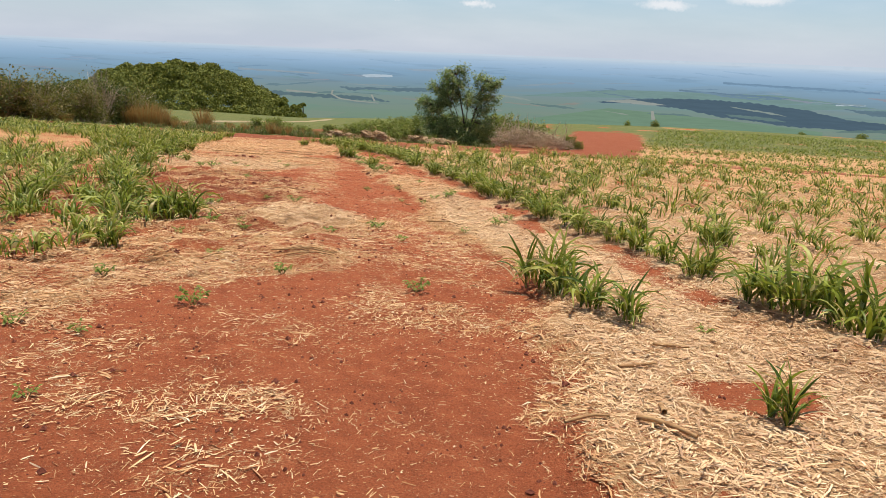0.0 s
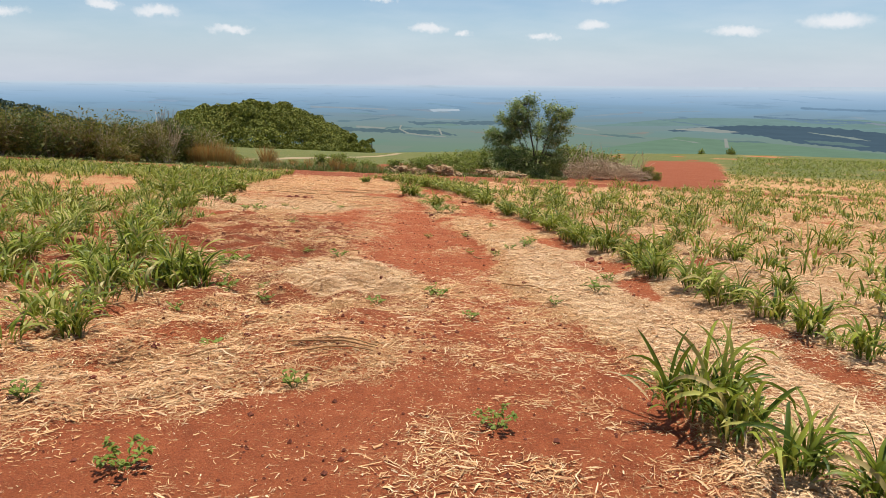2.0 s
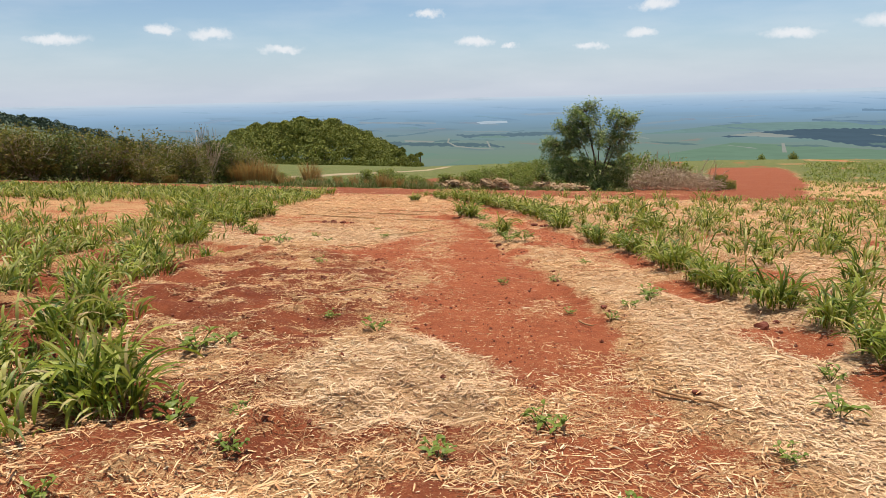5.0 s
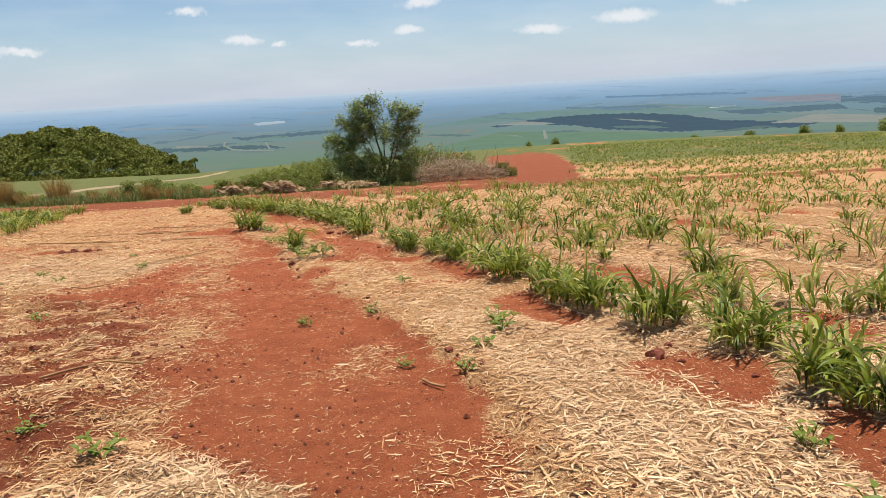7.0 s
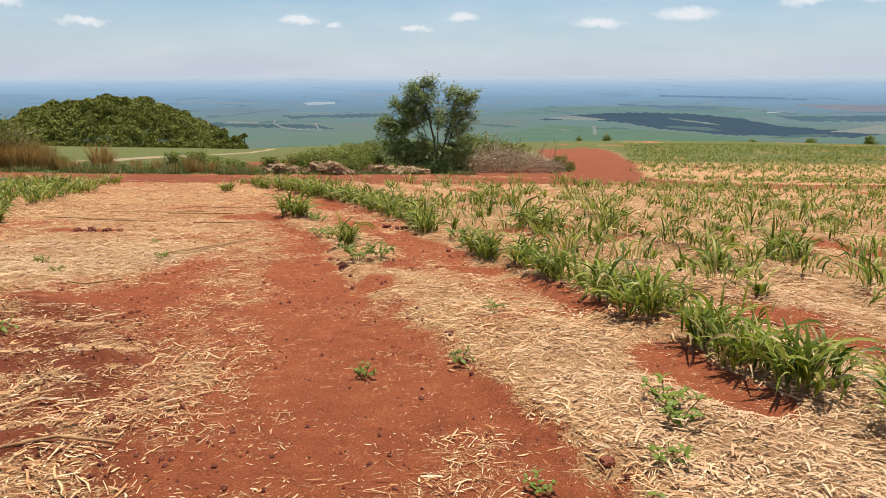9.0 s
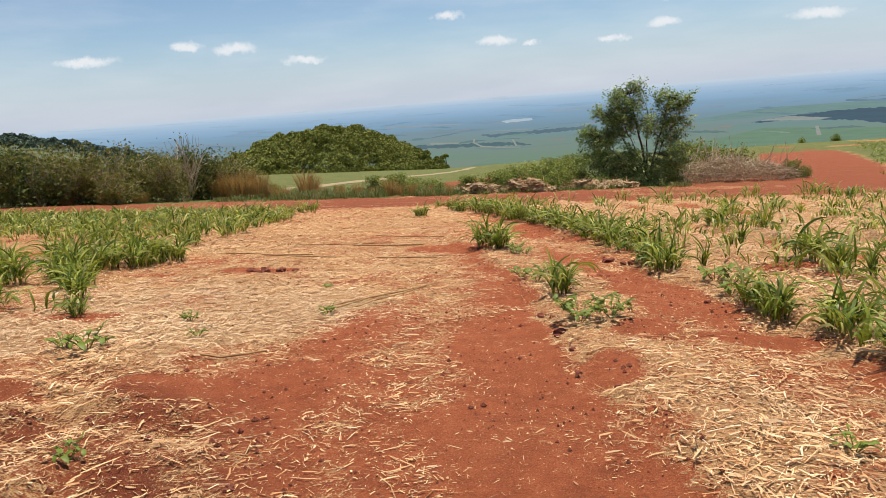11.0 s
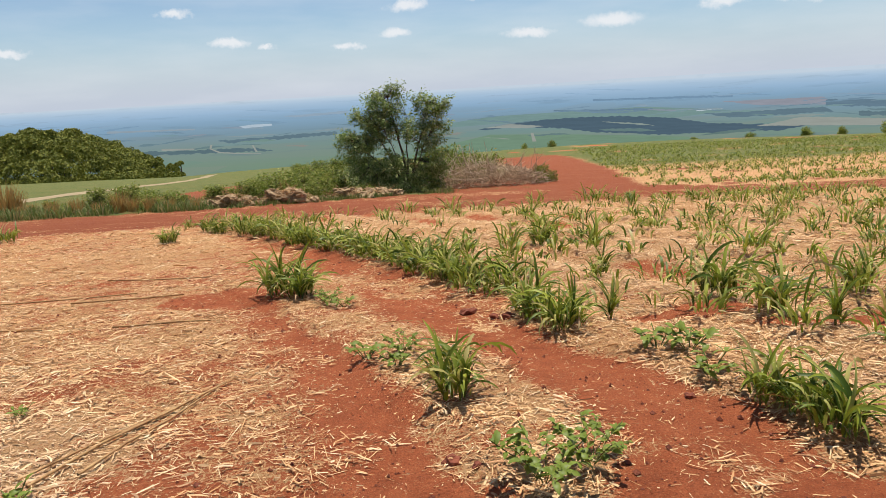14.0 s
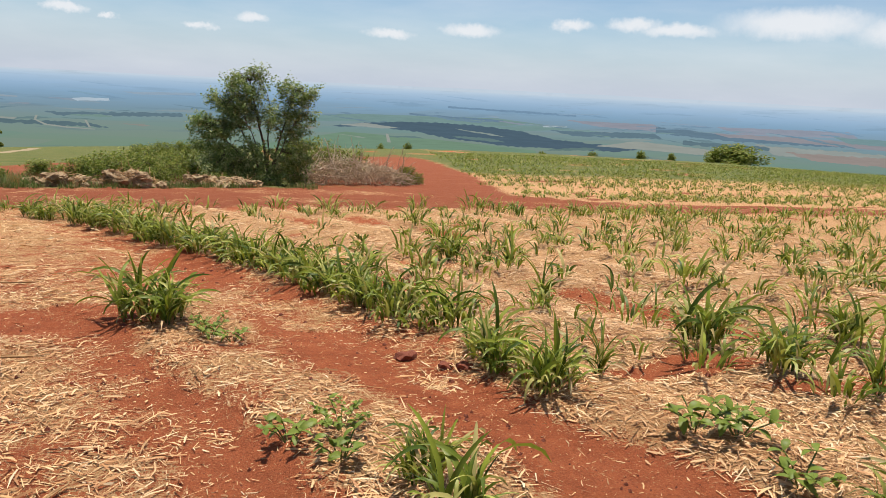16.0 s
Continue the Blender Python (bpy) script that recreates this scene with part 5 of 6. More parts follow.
def build_roadside():
    rng = np.random.default_rng(37)
    build_tree(0.5, 55.3)
    brush_pile(6.1, 58.0, 6.8, 2.6, 3.1, rng)
    rubble(-5.2, 47.4, 2.6, 0.85, rng)
    rubble(-7.5, 46.4, 2.2, 0.6, rng)
    rubble(-2.6, 50.6, 2.6, 0.55, rng, label="low grey heap of earth and roots under the tree")
    rubble(-0.8, 52.0, 2.0, 0.4, rng, label="low grey heap of earth and roots under the tree")
    green = [shrub("shrub", "leafy yellow-green shrub by the road", 1.5, 2.4, SHRUB_LEAF, rng, "green shrubs", 0.15, 10, 8) for _ in range(3)]
    for x, y, s, z in ((-7.6, 53.5, 0.9, 0.75), (-6.2, 51.6, 1.0, 0.85), (-4.8, 52.8, 1.1, 0.95), (-3.6, 53.4, 1.0, 1.0), (-2.8, 55.6, 1.2, 1.1), (-6.6, 56.6, 1.3, 0.95), (-5.0, 58.4, 1.4, 1.1), (-9.4, 55.5, 1.0, 0.6), (-4.2, 50.6, 0.7, 0.6),
                       (2.6, 59.6, 0.9, 1.1), (3.6, 61.0, 1.5, 1.6), (5.3, 64.0, 1.6, 1.7), (7.0, 66.0, 1.4, 1.4), (9.8, 59.0, 0.5, 0.75), (9.3, 58.7, 0.45, 0.75), (10.3, 59.2, 0.4, 0.5), (-11.6, 50.6, 0.8, 0.6), (-13.0, 52.0, 0.9, 0.7), (-11.8, 47.6, 0.8, 0.75), (-12.8, 47.2, 0.7, 0.7), (2.2, 54.4, 0.5, 0.4), (-1.5, 53.8, 0.6, 0.5), (-18.2, 47.4, 0.6, 0.5), (-17.0, 47.6, 0.5, 0.4), (-14.8, 47.0, 0.45, 0.4), (-10.6, 46.6, 0.6, 0.5), (-9.9, 47.6, 0.7, 0.55), (-13.6, 46.4, 0.4, 0.35)):
        put_thing(green[int(rng.integers(3))], x, y, rng.uniform(0, 360), s, z)
    # dark bushes on the edge of the meadow behind
    for x, y, s, z in ((-6.0, 120.0, 1.5, 1.2), (-3.5, 121.0, 1.6, 1.3), (-1.0, 119.0, 1.6, 1.4), (-8.5, 123.0, 1.4, 1.0), (1.5, 118.0, 1.4, 1.2), (3.6, 117.0, 1.3, 1.0)):
        put_thing(green[int(rng.integers(3))], x, y, rng.uniform(0, 360), s, z)
    for p in green:
        drop_thing(p)
    scrub = [shrub("scrub_bush", "tangled olive scrub with bare pale twigs", 2.3, 2.9, SCRUB_LEAF, rng, "roadside scrub", 0.14, 13, 9, DEADWOOD, 0.8) for _ in range(4)]
    scrub += [shrub("scrub_bush", "dark green leafy scrub bush", 2.3, 2.6, DARK_LEAF, rng, "roadside scrub", 0.15, 15, 7, BARK, 0.95)]
    for k in range(72):
        x = -50 + k * 0.41 + rng.uniform(-0.4, 0.4)
        y = float(np.interp(x, [-50, -28, -22, -19], [36.5, 39.8, 42.6, 45.4])) + rng.uniform(0.0, 5.0)
        tall = float(np.interp(x, [-50, -28, -22, -20, -18.5], [1.25, 1.1, 1.05, 1.0, 0.6])) * rng.uniform(0.6, 1.12)
        put_thing(scrub[int(rng.integers(5))], x, y, rng.uniform(0, 360), tall * rng.uniform(1.05, 1.35), tall)
    for p in scrub:
        drop_thing(p)
    bare = shrub("bare_bush", "leafless bush of pale grey branches at the edge of the scrub", 2.0, 2.2, SCRUB_LEAF, rng, "bare bushes", 0.10, 2, 12, DEADWOOD, 0.3)
    for x, y, s in ((-24.4, 42.3, 1.0), (-25.8, 41.6, 0.9), (-27.0, 41.0, 1.0), (-28.3, 40.6, 0.85), (-29.5, 40.2, 1.05), (-22.6, 44.0, 0.9), (-21.9, 44.6, 1.3), (-31.2, 39.4, 0.9), (-33.0, 39.0, 1.0), (-35.2, 38.6, 0.9), (-23.4, 47.5, 1.75)):
        put_thing(bare, x, y, rng.uniform(0, 360), s)
    drop_thing(bare)
    rust = dry_tuft(1.35, 1.7, 700, RUST_LEAF, rng, "rusty brown dry grass bush beside the road")
    brown = dry_tuft(1.2, 0.6, 190, RUST_LEAF, rng, "upright tuft of brown dry grass")
    for x, y, s in ((-20.0, 46.6, 1.2), (-19.3, 46.7, 1.0), (-20.7, 46.5, 0.95), (-23.0, 42.6, 0.45), (-26.0, 41.4, 0.4), (-24.6, 42.2, 0.4)):
        put_thing(rust, x, y, rng.uniform(0, 360), s)
    for x, y, s in ((-16.2, 46.4, 1.25), (-16.0, 46.7, 1.0), (-14.3, 46.0, 0.6), (-13.2, 45.6, 0.65), (-11.0, 45.2, 0.6), (-9.6, 45.4, 0.5), (-18.0, 46.4, 0.6), (-17.2, 45.6, 0.45), (-12.2, 44.9, 0.5), (-15.2, 45.4, 0.5), (-13.8, 44.8, 0.45), (-10.3, 45.0, 0.6), (-8.6, 45.2, 0.45), (-18.6, 47.2, 0.7), (-17.6, 47.0, 0.55), (-11.6, 45.6, 0.8), (-15.6, 47.4, 0.5)):
        put_thing(brown, x, y, rng.uniform(0, 360), s)
    drop_thing(rust), drop_thing(brown)


def verge_weeds():
    """Low weeds and grass on the far side of the road."""
    rng = np.random.default_rng(61)
    n = 1700
    x = rng.uniform(-20, 3, n)
    y = road_far(x) + rng.gamma(1.6, 4.0, n) + 0.3
    keep = (fractal(x, y, 2.2, 161) > 0.46) & (rng.uniform(0, 1, n) < np.where(x < -19, 0.0, 1.0)) & (np.hypot((x + 12.2) / 3.2, (y - 70) / 15) > 1)
    x, y = x[keep], y[keep]
    who = np.repeat(np.arange(len(x)), 16)
    m = len(who)
    a = rng.uniform(0, 6.28, m)
    r = 0.3 * np.sqrt(rng.uniform(0, 1, m))
    base = np.stack([x[who] + r * np.cos(a), y[who] + r * np.sin(a), land(x, y)[who]], 1)
    start = rng.uniform(0.0, 0.5, m)
    tall = (rng.uniform(0.1, 0.32, len(x)) * (1 + 0.6 * ((x < -8) & (x > -16))))[who]
    v, f = ribbons(base, a, start, start + rng.uniform(0.2, 1.2, m), tall * rng.uniform(0.6, 1.2, m), rng.uniform(0.02, 0.05, m), 3)
    thing("verge_weeds", "rank green and brown weeds along the road verge", "weeds", kind="stuff", data=mesh_from("verge_weeds", v, f, VERGE))


build_roadside()
verge_weeds()


# ---- woods on the hills ----
def wood_mass(name, label, spots, leaf, rng, size, per, crown):
    """Many crowns of leaf clumps; spots: x, y, z of each crown's middle."""
    cs, rad = np.array([s[:3] for s in spots]), np.array([s[3] for s in spots])
    who = np.repeat(np.arange(len(cs)), per)
    d = rng.normal(size=(len(who), 3))
    d /= np.linalg.norm(d, axis=1)[:, None]
    d[:, 2] = np.abs(d[:, 2]) * 1.3 - 0.6
    lump = 1 + 0.25 * np.sin(d[:, 0] * 5 + who) * np.cos(d[:, 1] * 4 + who * 2.1)
    p = cs[who] + d * (rad[who] * lump * rng.uniform(0.75, 1.05, len(who)))[:, None] * np.array([1, 1, crown])
    v, f = leaf_cards(p, size * rng.uniform(0.6, 1.4, len(who)), rng, 0.8, d * 0.9 + np.array([0, 0, 0.35]))
    v2, f2 = sticks(cs - np.array([0, 0, 5.0]), cs, 0.35, 0.15, 4)
    root = thing(name, label, "woodland", kind="stuff")
    child("trees_foliage", mesh_from("trees_foliage", v, f, leaf), root)
    child("trees_trunks", mesh_from("trees_trunks", v2, f2, BARK), root)
    return root


def build_woods():
    rng = np.random.default_rng(41)

    def at(az, r):
        return r * math.sin(radians(az)), r * math.cos(radians(az))

    # the dome-shaped grove: height of its outline by bearing
    spots = []
    prof_az = [-31, -28.5, -27, -25, -23, -20.6, -18.5, -16.2, -14, -12.6, -11.4]
    prof_el = [-3.7, -3.2, -2.35, -1.6, -1.2, -0.85, -1.15, -2.05, -3.25, -4.2, -5.0]
    for az in np.arange(-30.5, -12.0, 0.66):
        top = float(np.interp(az, prof_az, prof_el))
        r0 = 352 + 12 * math.sin(az)
        foot = float(land(*at(az, r0)))
        z1 = 1.0 + 380 * math.tan(radians(top))
        for _ in range(3):
            x, y = at(az + rng.uniform(-0.35, 0.35), r0 - 3 + rng.uniform(-3, 3))
            spots.append((x, y, foot + 0.9, rng.uniform(1.8, 2.8)))
        n = 8
        rise = max(z1 - foot, 4.0)
        for k in range(n):
            f = k / (n - 1)
            r = r0 + 44 * f + rng.uniform(-4, 4)
            x, y = at(az + rng.uniform(-0.35, 0.35), r)
            rad = min(rng.uniform(3.8, 7.4), 0.36 * rise)
            z = foot + rad * 0.15 + max(rise - 1.1 * rad, 0.0) * math.sin(f * math.pi / 2) ** 0.8 + rng.uniform(-1.0, 1.0)
            spots.append((x, y, z, rad))
    wood_mass("grove", "dome-shaped grove of olive green trees on a hillside", spots, GROVE_LEAF, rng, 0.9, 640, 0.72)
    # wooded ridge far to the left
    spots = []
    for az in np.arange(-62, -29, 0.4):
        top = float(np.interp(az, [-62, -50, -43.5, -40.9, -37.5, -34.6, -30], [1.3, 1.0, 0.7, 0.35, -0.5, -1.5, -2.7]))
        for k in range(9):
            r = 560 + 28 * k + rng.uniform(-12, 12)
            x, y = at(az + rng.uniform(-0.3, 0.3), r)
            z = 1 + 760 * math.tan(radians(top)) - 10 - (8 - k) * 4.0 + rng.uniform(-1.2, 1.2)
            if k in (5, 6) and az < -38.0:
                continue
            spots.append((x, y, z, rng.uniform(4.5, 7.5)))
    wood_mass("hill_wood", "dark wooded ridge far beyond the scrub", spots, FAR_LEAF, rng, 2.3, 110, 0.65)


def hill_slope():
    """The slope under the ridge wood."""
    azs, n = np.arange(-66, -27, 1.0), 14
    verts = []
    for az in azs:
        top = float(np.interp(az, [-66, -50, -43.5, -40.9, -37.5, -34.6, -28], [1.3, 1.0, 0.7, 0.35, -0.5, -1.5, -3.2]))
        for k in range(n):
            f = k / (n - 1)
            r = 420 + 420 * f
            z1 = 1 + 800 * math.tan(radians(top)) - 14
            z0 = -0.1 * 420 - 6
            verts.append((r * math.sin(radians(az)), r * math.cos(radians(az)), z0 + (z1 - z0) * f**0.8))
    i = (np.arange(len(azs) - 1)[:, None] * n + np.arange(n - 1)).ravel()
    m = plain_material("hill_grass", (0.07, 0.095, 0.05), (0.13, 0.15, 0.08), 0.02)
    thing("hill", "grassy slope of a far ridge with woods", "hill", kind="structure", data=mesh_from("hill", np.array(verts), np.stack([i, i + n, i + n + 1, i + 1], 1), m, True))


build_woods()
hill_slope()


def field_track():
    """The pale farm track that crosses the meadow below."""
    ys = np.arange(62, 262, 4.0)
    xs = np.interp(ys, [60, 74, 95, 115, 150, 200, 262], [-25.5, -27.0, -29.0, -29.8, -31.5, -36.0, -44.5])
    wide = 1.5 + 0.35 * np.sin(ys * 0.21)
    verts = np.stack([np.stack([xs + d * wide, ys, land(xs + d * wide, ys) + (0.05 if d == 0 else 0.02)], 1) for d in (-1.0, 0.0, 1.0)], 1).reshape(-1, 3)
    i = np.arange(len(ys) - 1) * 3
    faces = np.concatenate([np.stack([i + j, i + j + 1, i + j + 4, i + j + 3], 1) for j in (0, 1)])
    thing("farm_track", "pale sandy farm track across a green meadow", "track", kind="structure", data=mesh_from("farm_track", verts, faces, SAND_TRACK))


field_track()


def crest_trees():
    rng = np.random.default_rng(43)
    proto = shrub("crest_tree", "round dark green tree on the far edge of the field", 5.0, 7.0, SHRUB_LEAF, rng, "trees on the crest", 0.55, 16, 9)
    for az, top, wide in ((42.2, -2.95, 23.0), (40.6, -3.3, 9.0), (35.35, -3.85, 5.5), (37.6, -3.85, 4.5), (31.7, -4.15, 5), (17.1, -4.3, 4.5), (15.0, -4.5, 5.5), (27.8, -4.35, 4.0)):
        r = 285
        x, y = -3.1 + r * math.sin(radians(az)), 17.4 + r * math.cos(radians(az))
        z1 = 0.0 + r * math.tan(radians(top))
        z0 = float(land(x, y))
        s = max((z1 - z0) / 5.0, 0.3)
        made = put_thing(proto, x, y, rng.uniform(0, 360), wide / 7.0, s)
    drop_thing(proto)


crest_trees()


# ---- small weeds, clods, sticks ----
def weed(rng, tall=0.16, leaves=16, k=6, label="small green broad-leaved weed on red earth", leaf=0.0):
    root = thing("weed", label, "weed", "weeds")
    a = np.arange(k) * 6.3 / k + rng.uniform(-0.4, 0.4, k)
    p0 = np.zeros((k, 3)) - np.array([0, 0, 0.02])
    p1 = np.stack([np.cos(a) * tall * 0.5, np.sin(a) * tall * 0.5, np.full(k, tall * 0.5)], 1)
    p2 = np.stack([np.cos(a) * tall * 0.95, np.sin(a) * tall * 0.95, rng.uniform(0.5, 1.0, k) * tall], 1)
    for i in range(k):
        v, f = chains(np.stack([p0, p1, p2], 1)[i : i + 1], np.full((1, 3), 0.003), 3)
        child("stem", mesh_from("stem", v, f, CANE_STALK), root)
    for j in range(leaves):
        i = j % k
        t = rng.uniform(0.35, 1.0)
        p = p1[i] * (1 - t) * 2 + p2[i] * (2 * t - 1) if t > 0.5 else p1[i] * 2 * t
        child("leaf", WEED_LEAVES[j % 3], root, pose(*p, rng.uniform(-30, 30), rng.uniform(-30, 30), rng.uniform(0, 360)) @ Matrix.Scale((leaf or tall / 0.13) * rng.uniform(0.7, 1.3), 4))
    return root


def weed_leaf(length, width):
    s = np.linspace(0, 1, 5)
    half = width / 2 * np.sin(np.pi * np.clip(s * 0.92 + 0.06, 0, 1)) ** 0.8
    x, z = s * length, 0.25 * length * (s - s * s) * 2
    rows = np.stack([np.stack([x, -half, z + half * 0.25], 1), np.stack([x, 0 * s, z], 1), np.stack([x, half, z + half * 0.25], 1)], 1)
    i = np.arange(4) * 3
    return mesh_from("leaf", rows.reshape(-1, 3), np.concatenate([np.stack([i, i + 1, i + 4, i + 3], 1), np.stack([i + 1, i + 2, i + 5, i + 4], 1)]), WEED, True)


WEED_LEAVES = [weed_leaf(0.042, 0.024), weed_leaf(0.034, 0.021), weed_leaf(0.052, 0.022)]


def build_weeds():
    rng = np.random.default_rng(47)
    protos = [weed(rng, 0.10, 26, leaf=1.15), weed(rng, 0.085, 28, leaf=1.1), weed(rng, 0.11, 34, leaf=1.2)]
    spots = [(-1.63, 6.69, 1.1), (-1.72, 14.4, 0.9), (-0.02, 13.78, 1.1), (-0.05, 13.5, 1.2), (-3.0, 22.75, 1.2), (-2.85, 22.6, 1.0),
             (-2.58, 11.62, 1.0), (-5.65, 18.5, 1.1), (-5.2, 17.9, 0.8), (-4.4, 18.9, 1.1), (-2.5, 20.4, 1.4), (-2.7, 20.7, 1.2), (-0.5, 12.6, 0.9), (-0.3, 13.0, 0.8), (-0.9, 12.9, 0.6), (0.9, 10.9, 1.1), (-1.1, 14.6, 0.9),
             (-3.7, 11.0, 1.0), (-3.2, 12.2, 0.9), (-2.9, 9.6, 0.8), (-3.3, 8.4, 0.9), (-2.7, 9.1, 0.8), (-0.6, 8.8, 0.7), (0.2, 9.4, 0.7), (-1.0, 9.7, 1.0), (-1.6, 9.3, 0.9), (-0.65, 20.2, 1.6), (-0.49, 20.06, 1.5), (-0.6, 19.56, 1.4), (-0.3, 20.3, 1.2), (-7.19, 18.76, 1.1), (-5.9, 17.4, 1.7), (-6.2, 17.5, 1.4), (-3.3, 9.55, 1.7), (-3.79, 10.71, 1.5), (-1.08, 9.77, 1.0), (0.68, 10.1, 1.4),
             (1.2, 5.9, 0.6), (2.0, 5.2, 0.7), (-2.5, 4.5, 0.7), (-2.2, 3.4, 0.6), (-3.0, 4.6, 0.8), (-3.1, 6.1, 1.1), (-2.6, 7.6, 0.8), (-4.5, 15.5, 1.0), (-5.8, 17.5, 0.8), (-4.9, 20.2, 0.8), (-0.7, 15.9, 0.9), (1.5, 8.2, 0.7)]
    for x, y, s in spots:
        m = pose(x, y, float(height(x, y)), 0, 0, rng.uniform(0, 360)) @ Matrix.Scale(s, 4)
        made = copy_thing(protos[int(rng.integers(3))], pose(0, 0, 0))
        made.matrix_basis = m
    bush = weed(rng, 0.25, 125, 12, "leafy green weed bush with broad leaves on red earth", 1.35)
    for x, y, s in ((-1.98, 18.5, 1.0), (-1.72, 18.6, 0.8), (-2.42, 20.75, 0.65), (-3.0, 22.9, 0.6), (-0.287, 6.185, 0.5), (-2.02, 5.33, 0.55)):
        copy_thing(bush, pose(0, 0, 0)).matrix_basis = pose(x, y, float(height(x, y)), 0, 0, rng.uniform(0, 360)) @ Matrix.Scale(s, 4)
    drop_thing(bush)
    for p in protos:
        drop_thing(p)


def build_clods():
    rng = np.random.default_rng(53)
    meshes = []
    for k in range(6):
        bm = bmesh.new()
        bmesh.ops.create_icosphere(bm, subdivisions=2, radius=1.0)
        for vert in bm.verts:
            c = vert.co.copy()
            vert.co *= 1 + 0.6 * noise.noise(c * 1.4 + Vector((k * 9.0, 0, 0))) + 0.45 * noise.noise(c * 3.7 + Vector((k * 5.0, 2, 0)))
            vert.co.z *= 0.75
        me = bpy.data.meshes.new("clod")
        bm.to_mesh(me)
        bm.free()
        me.materials.append(CLOD)
        meshes.append(me)
    spots = [(-1.7, 22.0, 0.065), (-1.5, 21.7, 0.045), (-1.4, 21.6, 0.05), (-2.35, 18.9, 0.04), (-2.15, 18.3, 0.045), (0.86, 12.55, 0.06), (-6.5, 21.4, 0.05), (-6.25, 21.35, 0.065), (-6.05, 21.4, 0.05), (-6.35, 21.3, 0.04), (-5.85, 21.42, 0.04)]
    for _ in range(150):
        y = rng.uniform(3, 26)
        where = rng.integers(5)
        if where == 0:
            x = float(np.interp(y, TRACK_Y, TRACK_R)) + rng.normal(0.05, 0.08)
        elif where == 1:
            x = float(cane_row(y)) - 0.4 + rng.normal(0, 0.15)
        else:
            y = rng.uniform(6.5, 17)
            x = float(np.interp(y, TRACK_Y, TRACK_L)) - rng.uniform(0, 2.4)
        if float(spot(x, y, -2.0, 10.6, 1.1, 1.1)) > 0:
            continue
        spots.append((x, y, min(float(rng.gamma(2.0, 0.006)) + 0.006, 0.03)))
    for x, y, s in spots:
        tagged(new("clod", meshes[int(rng.integers(6))]), "crumbly clod of dark red earth", "clod", "clods of earth").matrix_basis = pose(x, y, float(height(x, y)) + s * 0.3, 0, 0, rng.uniform(0, 360)) @ Matrix.Diagonal((s * 1.2, s, s, 1))


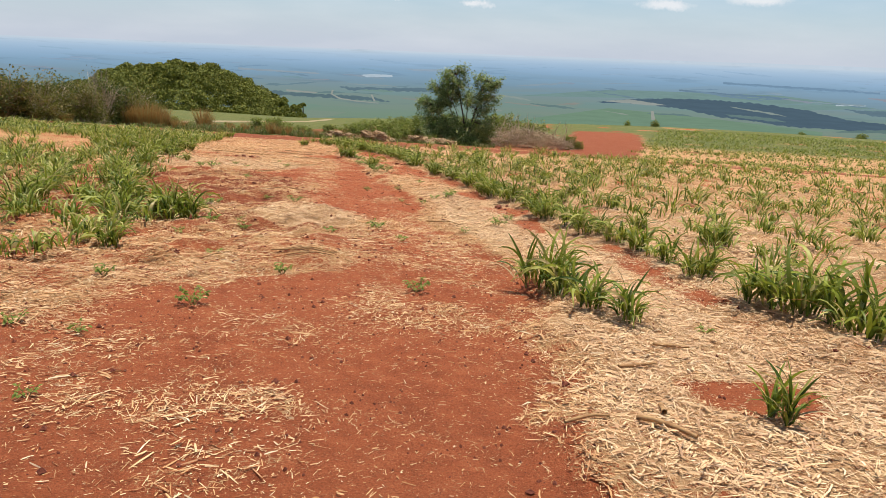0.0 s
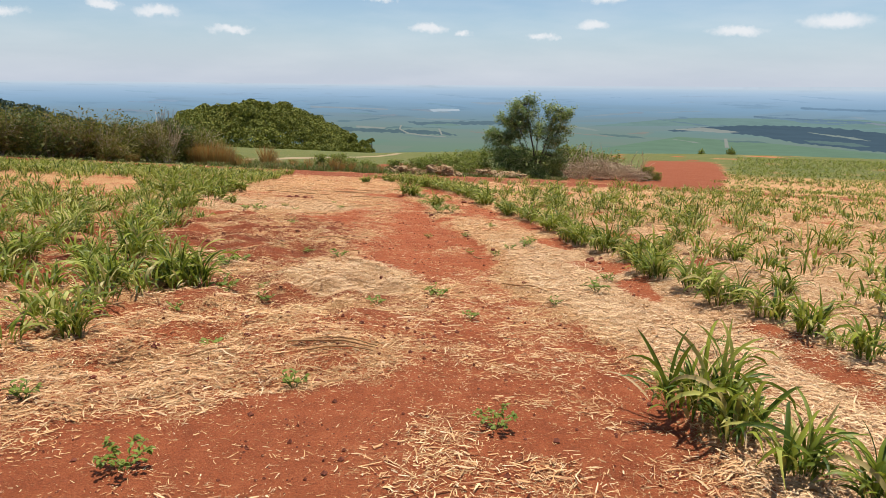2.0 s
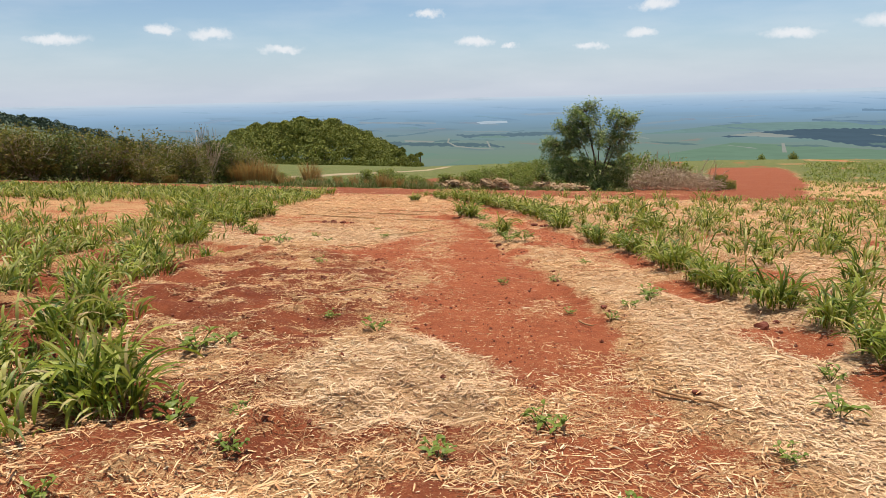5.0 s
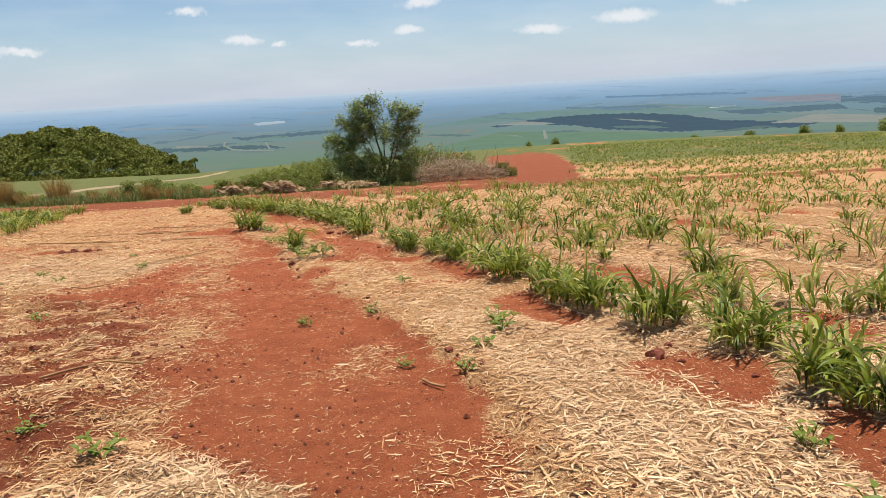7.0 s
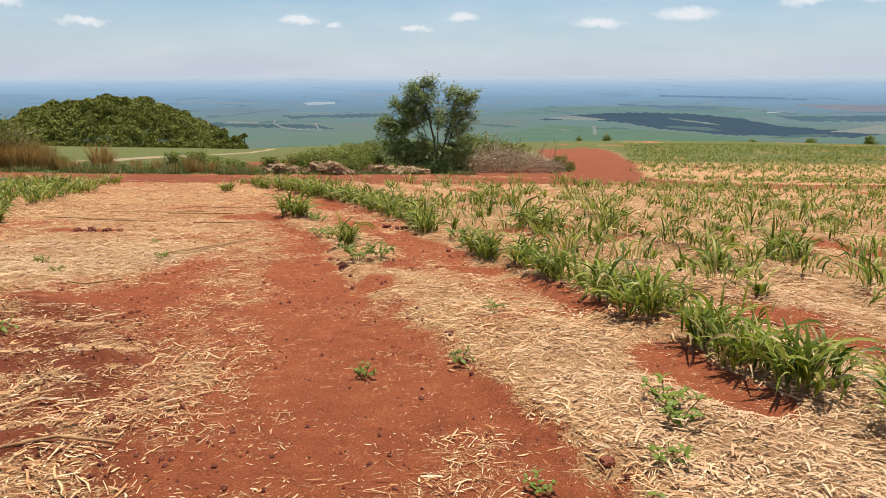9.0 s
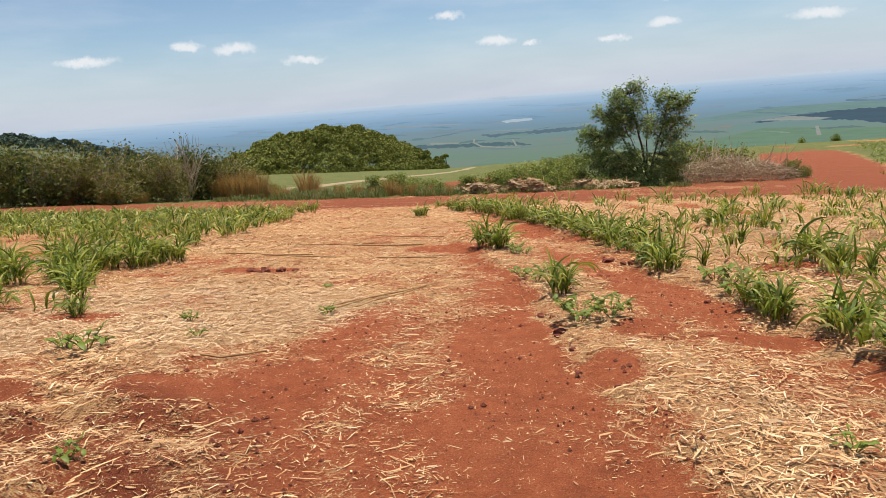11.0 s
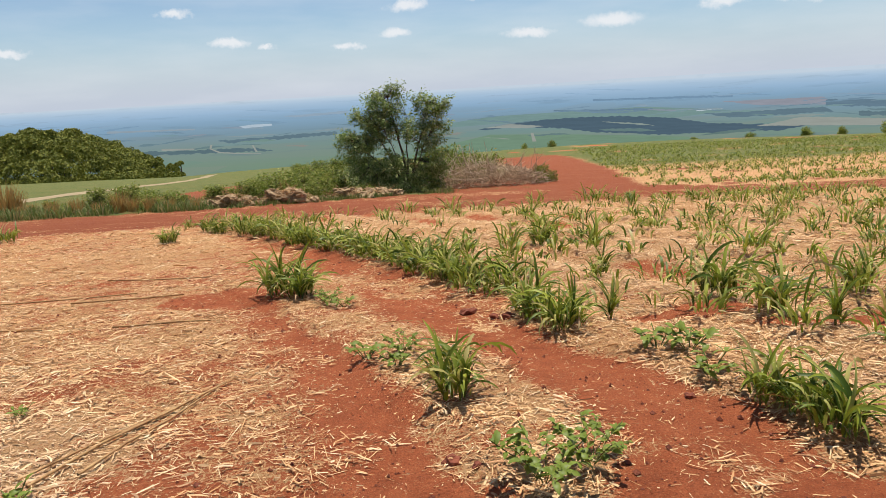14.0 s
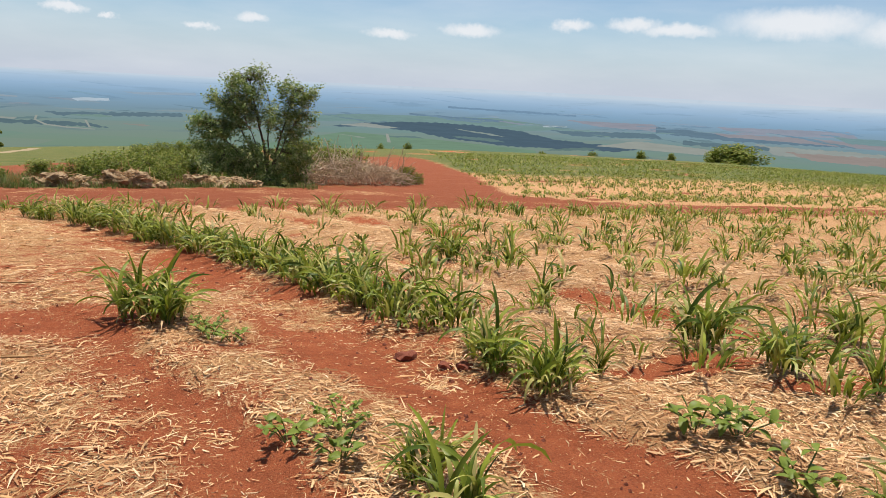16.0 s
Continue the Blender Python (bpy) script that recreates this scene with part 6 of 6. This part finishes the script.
def build_stalks():
    """Single old cane stalks that lie on the straw."""
    rng = np.random.default_rng(59)
    for x, y, length, turn, r in ((1.15, 3.35, 0.33, -40, 0.016), (1.2, 3.6, 0.12, 85, 0.016), (1.25, 4.3, 0.3, 25, 0.012), (1.6, 4.75, 0.25, -10, 0.013), (0.75, 3.4, 0.3, 30, 0.010), (-4.05, 19.8, 1.6, 63, 0.009), (-4.12, 19.75, 1.4, 58, 0.007), (-3.98, 19.7, 1.2, 68, 0.008), (-3.9, 20.1, 1.0, 61, 0.006), (-7.0, 23.0, 1.6, -6, 0.010), (-6.2, 24.3, 1.8, 4, 0.010), (-5.0, 25.5, 2.0, -3, 0.010),
                               (-0.1, 10.2, 0.8, -52, 0.011), (-3.2, 13.3, 0.7, 12, 0.010), (-1.5, 7.4, 0.5, 4, 0.008), (-1.6, 7.5, 0.7, -2, 0.009), (-1.55, 7.57, 0.6, 1, 0.008), (-4.6, 22.6, 0.9, 5, 0.012), (-6.4, 22.8, 1.4, -12, 0.012), (-5.3, 24.0, 1.2, 8, 0.012),
                               (-2.5, 7.2, 0.4, 15, 0.008), (-4.6, 17.4, 0.5, 20, 0.009), (-0.75, 12.4, 0.25, -60, 0.010)):
        a = radians(turn)
        d = np.array([math.cos(a), math.sin(a)])
        pts = [np.array([x, y]) + d * length * s for s in (-0.5, -0.2, 0.15, 0.5)]
        pts = np.array([[(p[0], p[1] + rng.normal(0, 0.01), float(height(*p)) + r * 1.4 + 0.012) for p in pts]])
        v, f = chains(pts, np.array([[r, r * 0.95, r * 0.9, r * 0.7]]), 7)
        tagged(new("cane_stalk", mesh_from("cane_stalk", v, f, OLD_STALK, True)), "dry broken cane stalk lying on straw", "cane stalk", "lying cane stalks")


def build_crumbs():
    """Small crumbs of earth on the bare ground."""
    rng = np.random.default_rng(67)
    x, y = rng.uniform(-6, 3.5, 60000), rng.uniform(1.5, 26, 60000)
    keep = rng.uniform(0, 1, 60000) < 0.05 + 0.5 * bare_earth(x, y) * step(fractal(x, y, 0.5, 181), 0.35, 0.65)
    x, y = x[keep], y[keep]
    n = len(x)
    churned = (x < np.interp(y, TRACK_Y, TRACK_L) + 0.2) & (y > 5.5) & (y < 18)
    r = np.clip(rng.gamma(1.6, 0.0035, n) * np.where(churned, 1.7, 1.0), 0.003, 0.024)
    corner = np.array([[1, 0, 0], [0, 1, 0], [-1, 0, 0], [0, -1, 0], [0, 0, 0.9], [0, 0, -0.9]], float)
    v = corner[None] * rng.uniform(0.6, 1.3, (n, 6, 3))
    a = rng.uniform(0, 6.28, n)[:, None]
    v = np.stack([v[..., 0] * np.cos(a) - v[..., 1] * np.sin(a), v[..., 0] * np.sin(a) + v[..., 1] * np.cos(a), v[..., 2]], -1) * r[:, None, None]
    v += np.stack([x, y, height(x, y) + r * 0.4], 1)[:, None]
    tri = np.array([[0, 1, 4], [1, 2, 4], [2, 3, 4], [3, 0, 4], [1, 0, 5], [2, 1, 5], [3, 2, 5], [0, 3, 5]])
    f = (np.arange(n)[:, None, None] * 6 + tri[None]).reshape(-1, 3)
    thing("earth_crumbs", "small crumbs of dark red earth", "earth", kind="stuff", data=mesh_from("earth_crumbs", v, f, CLOD))


build_crumbs()
build_weeds()
build_clods()
build_stalks()
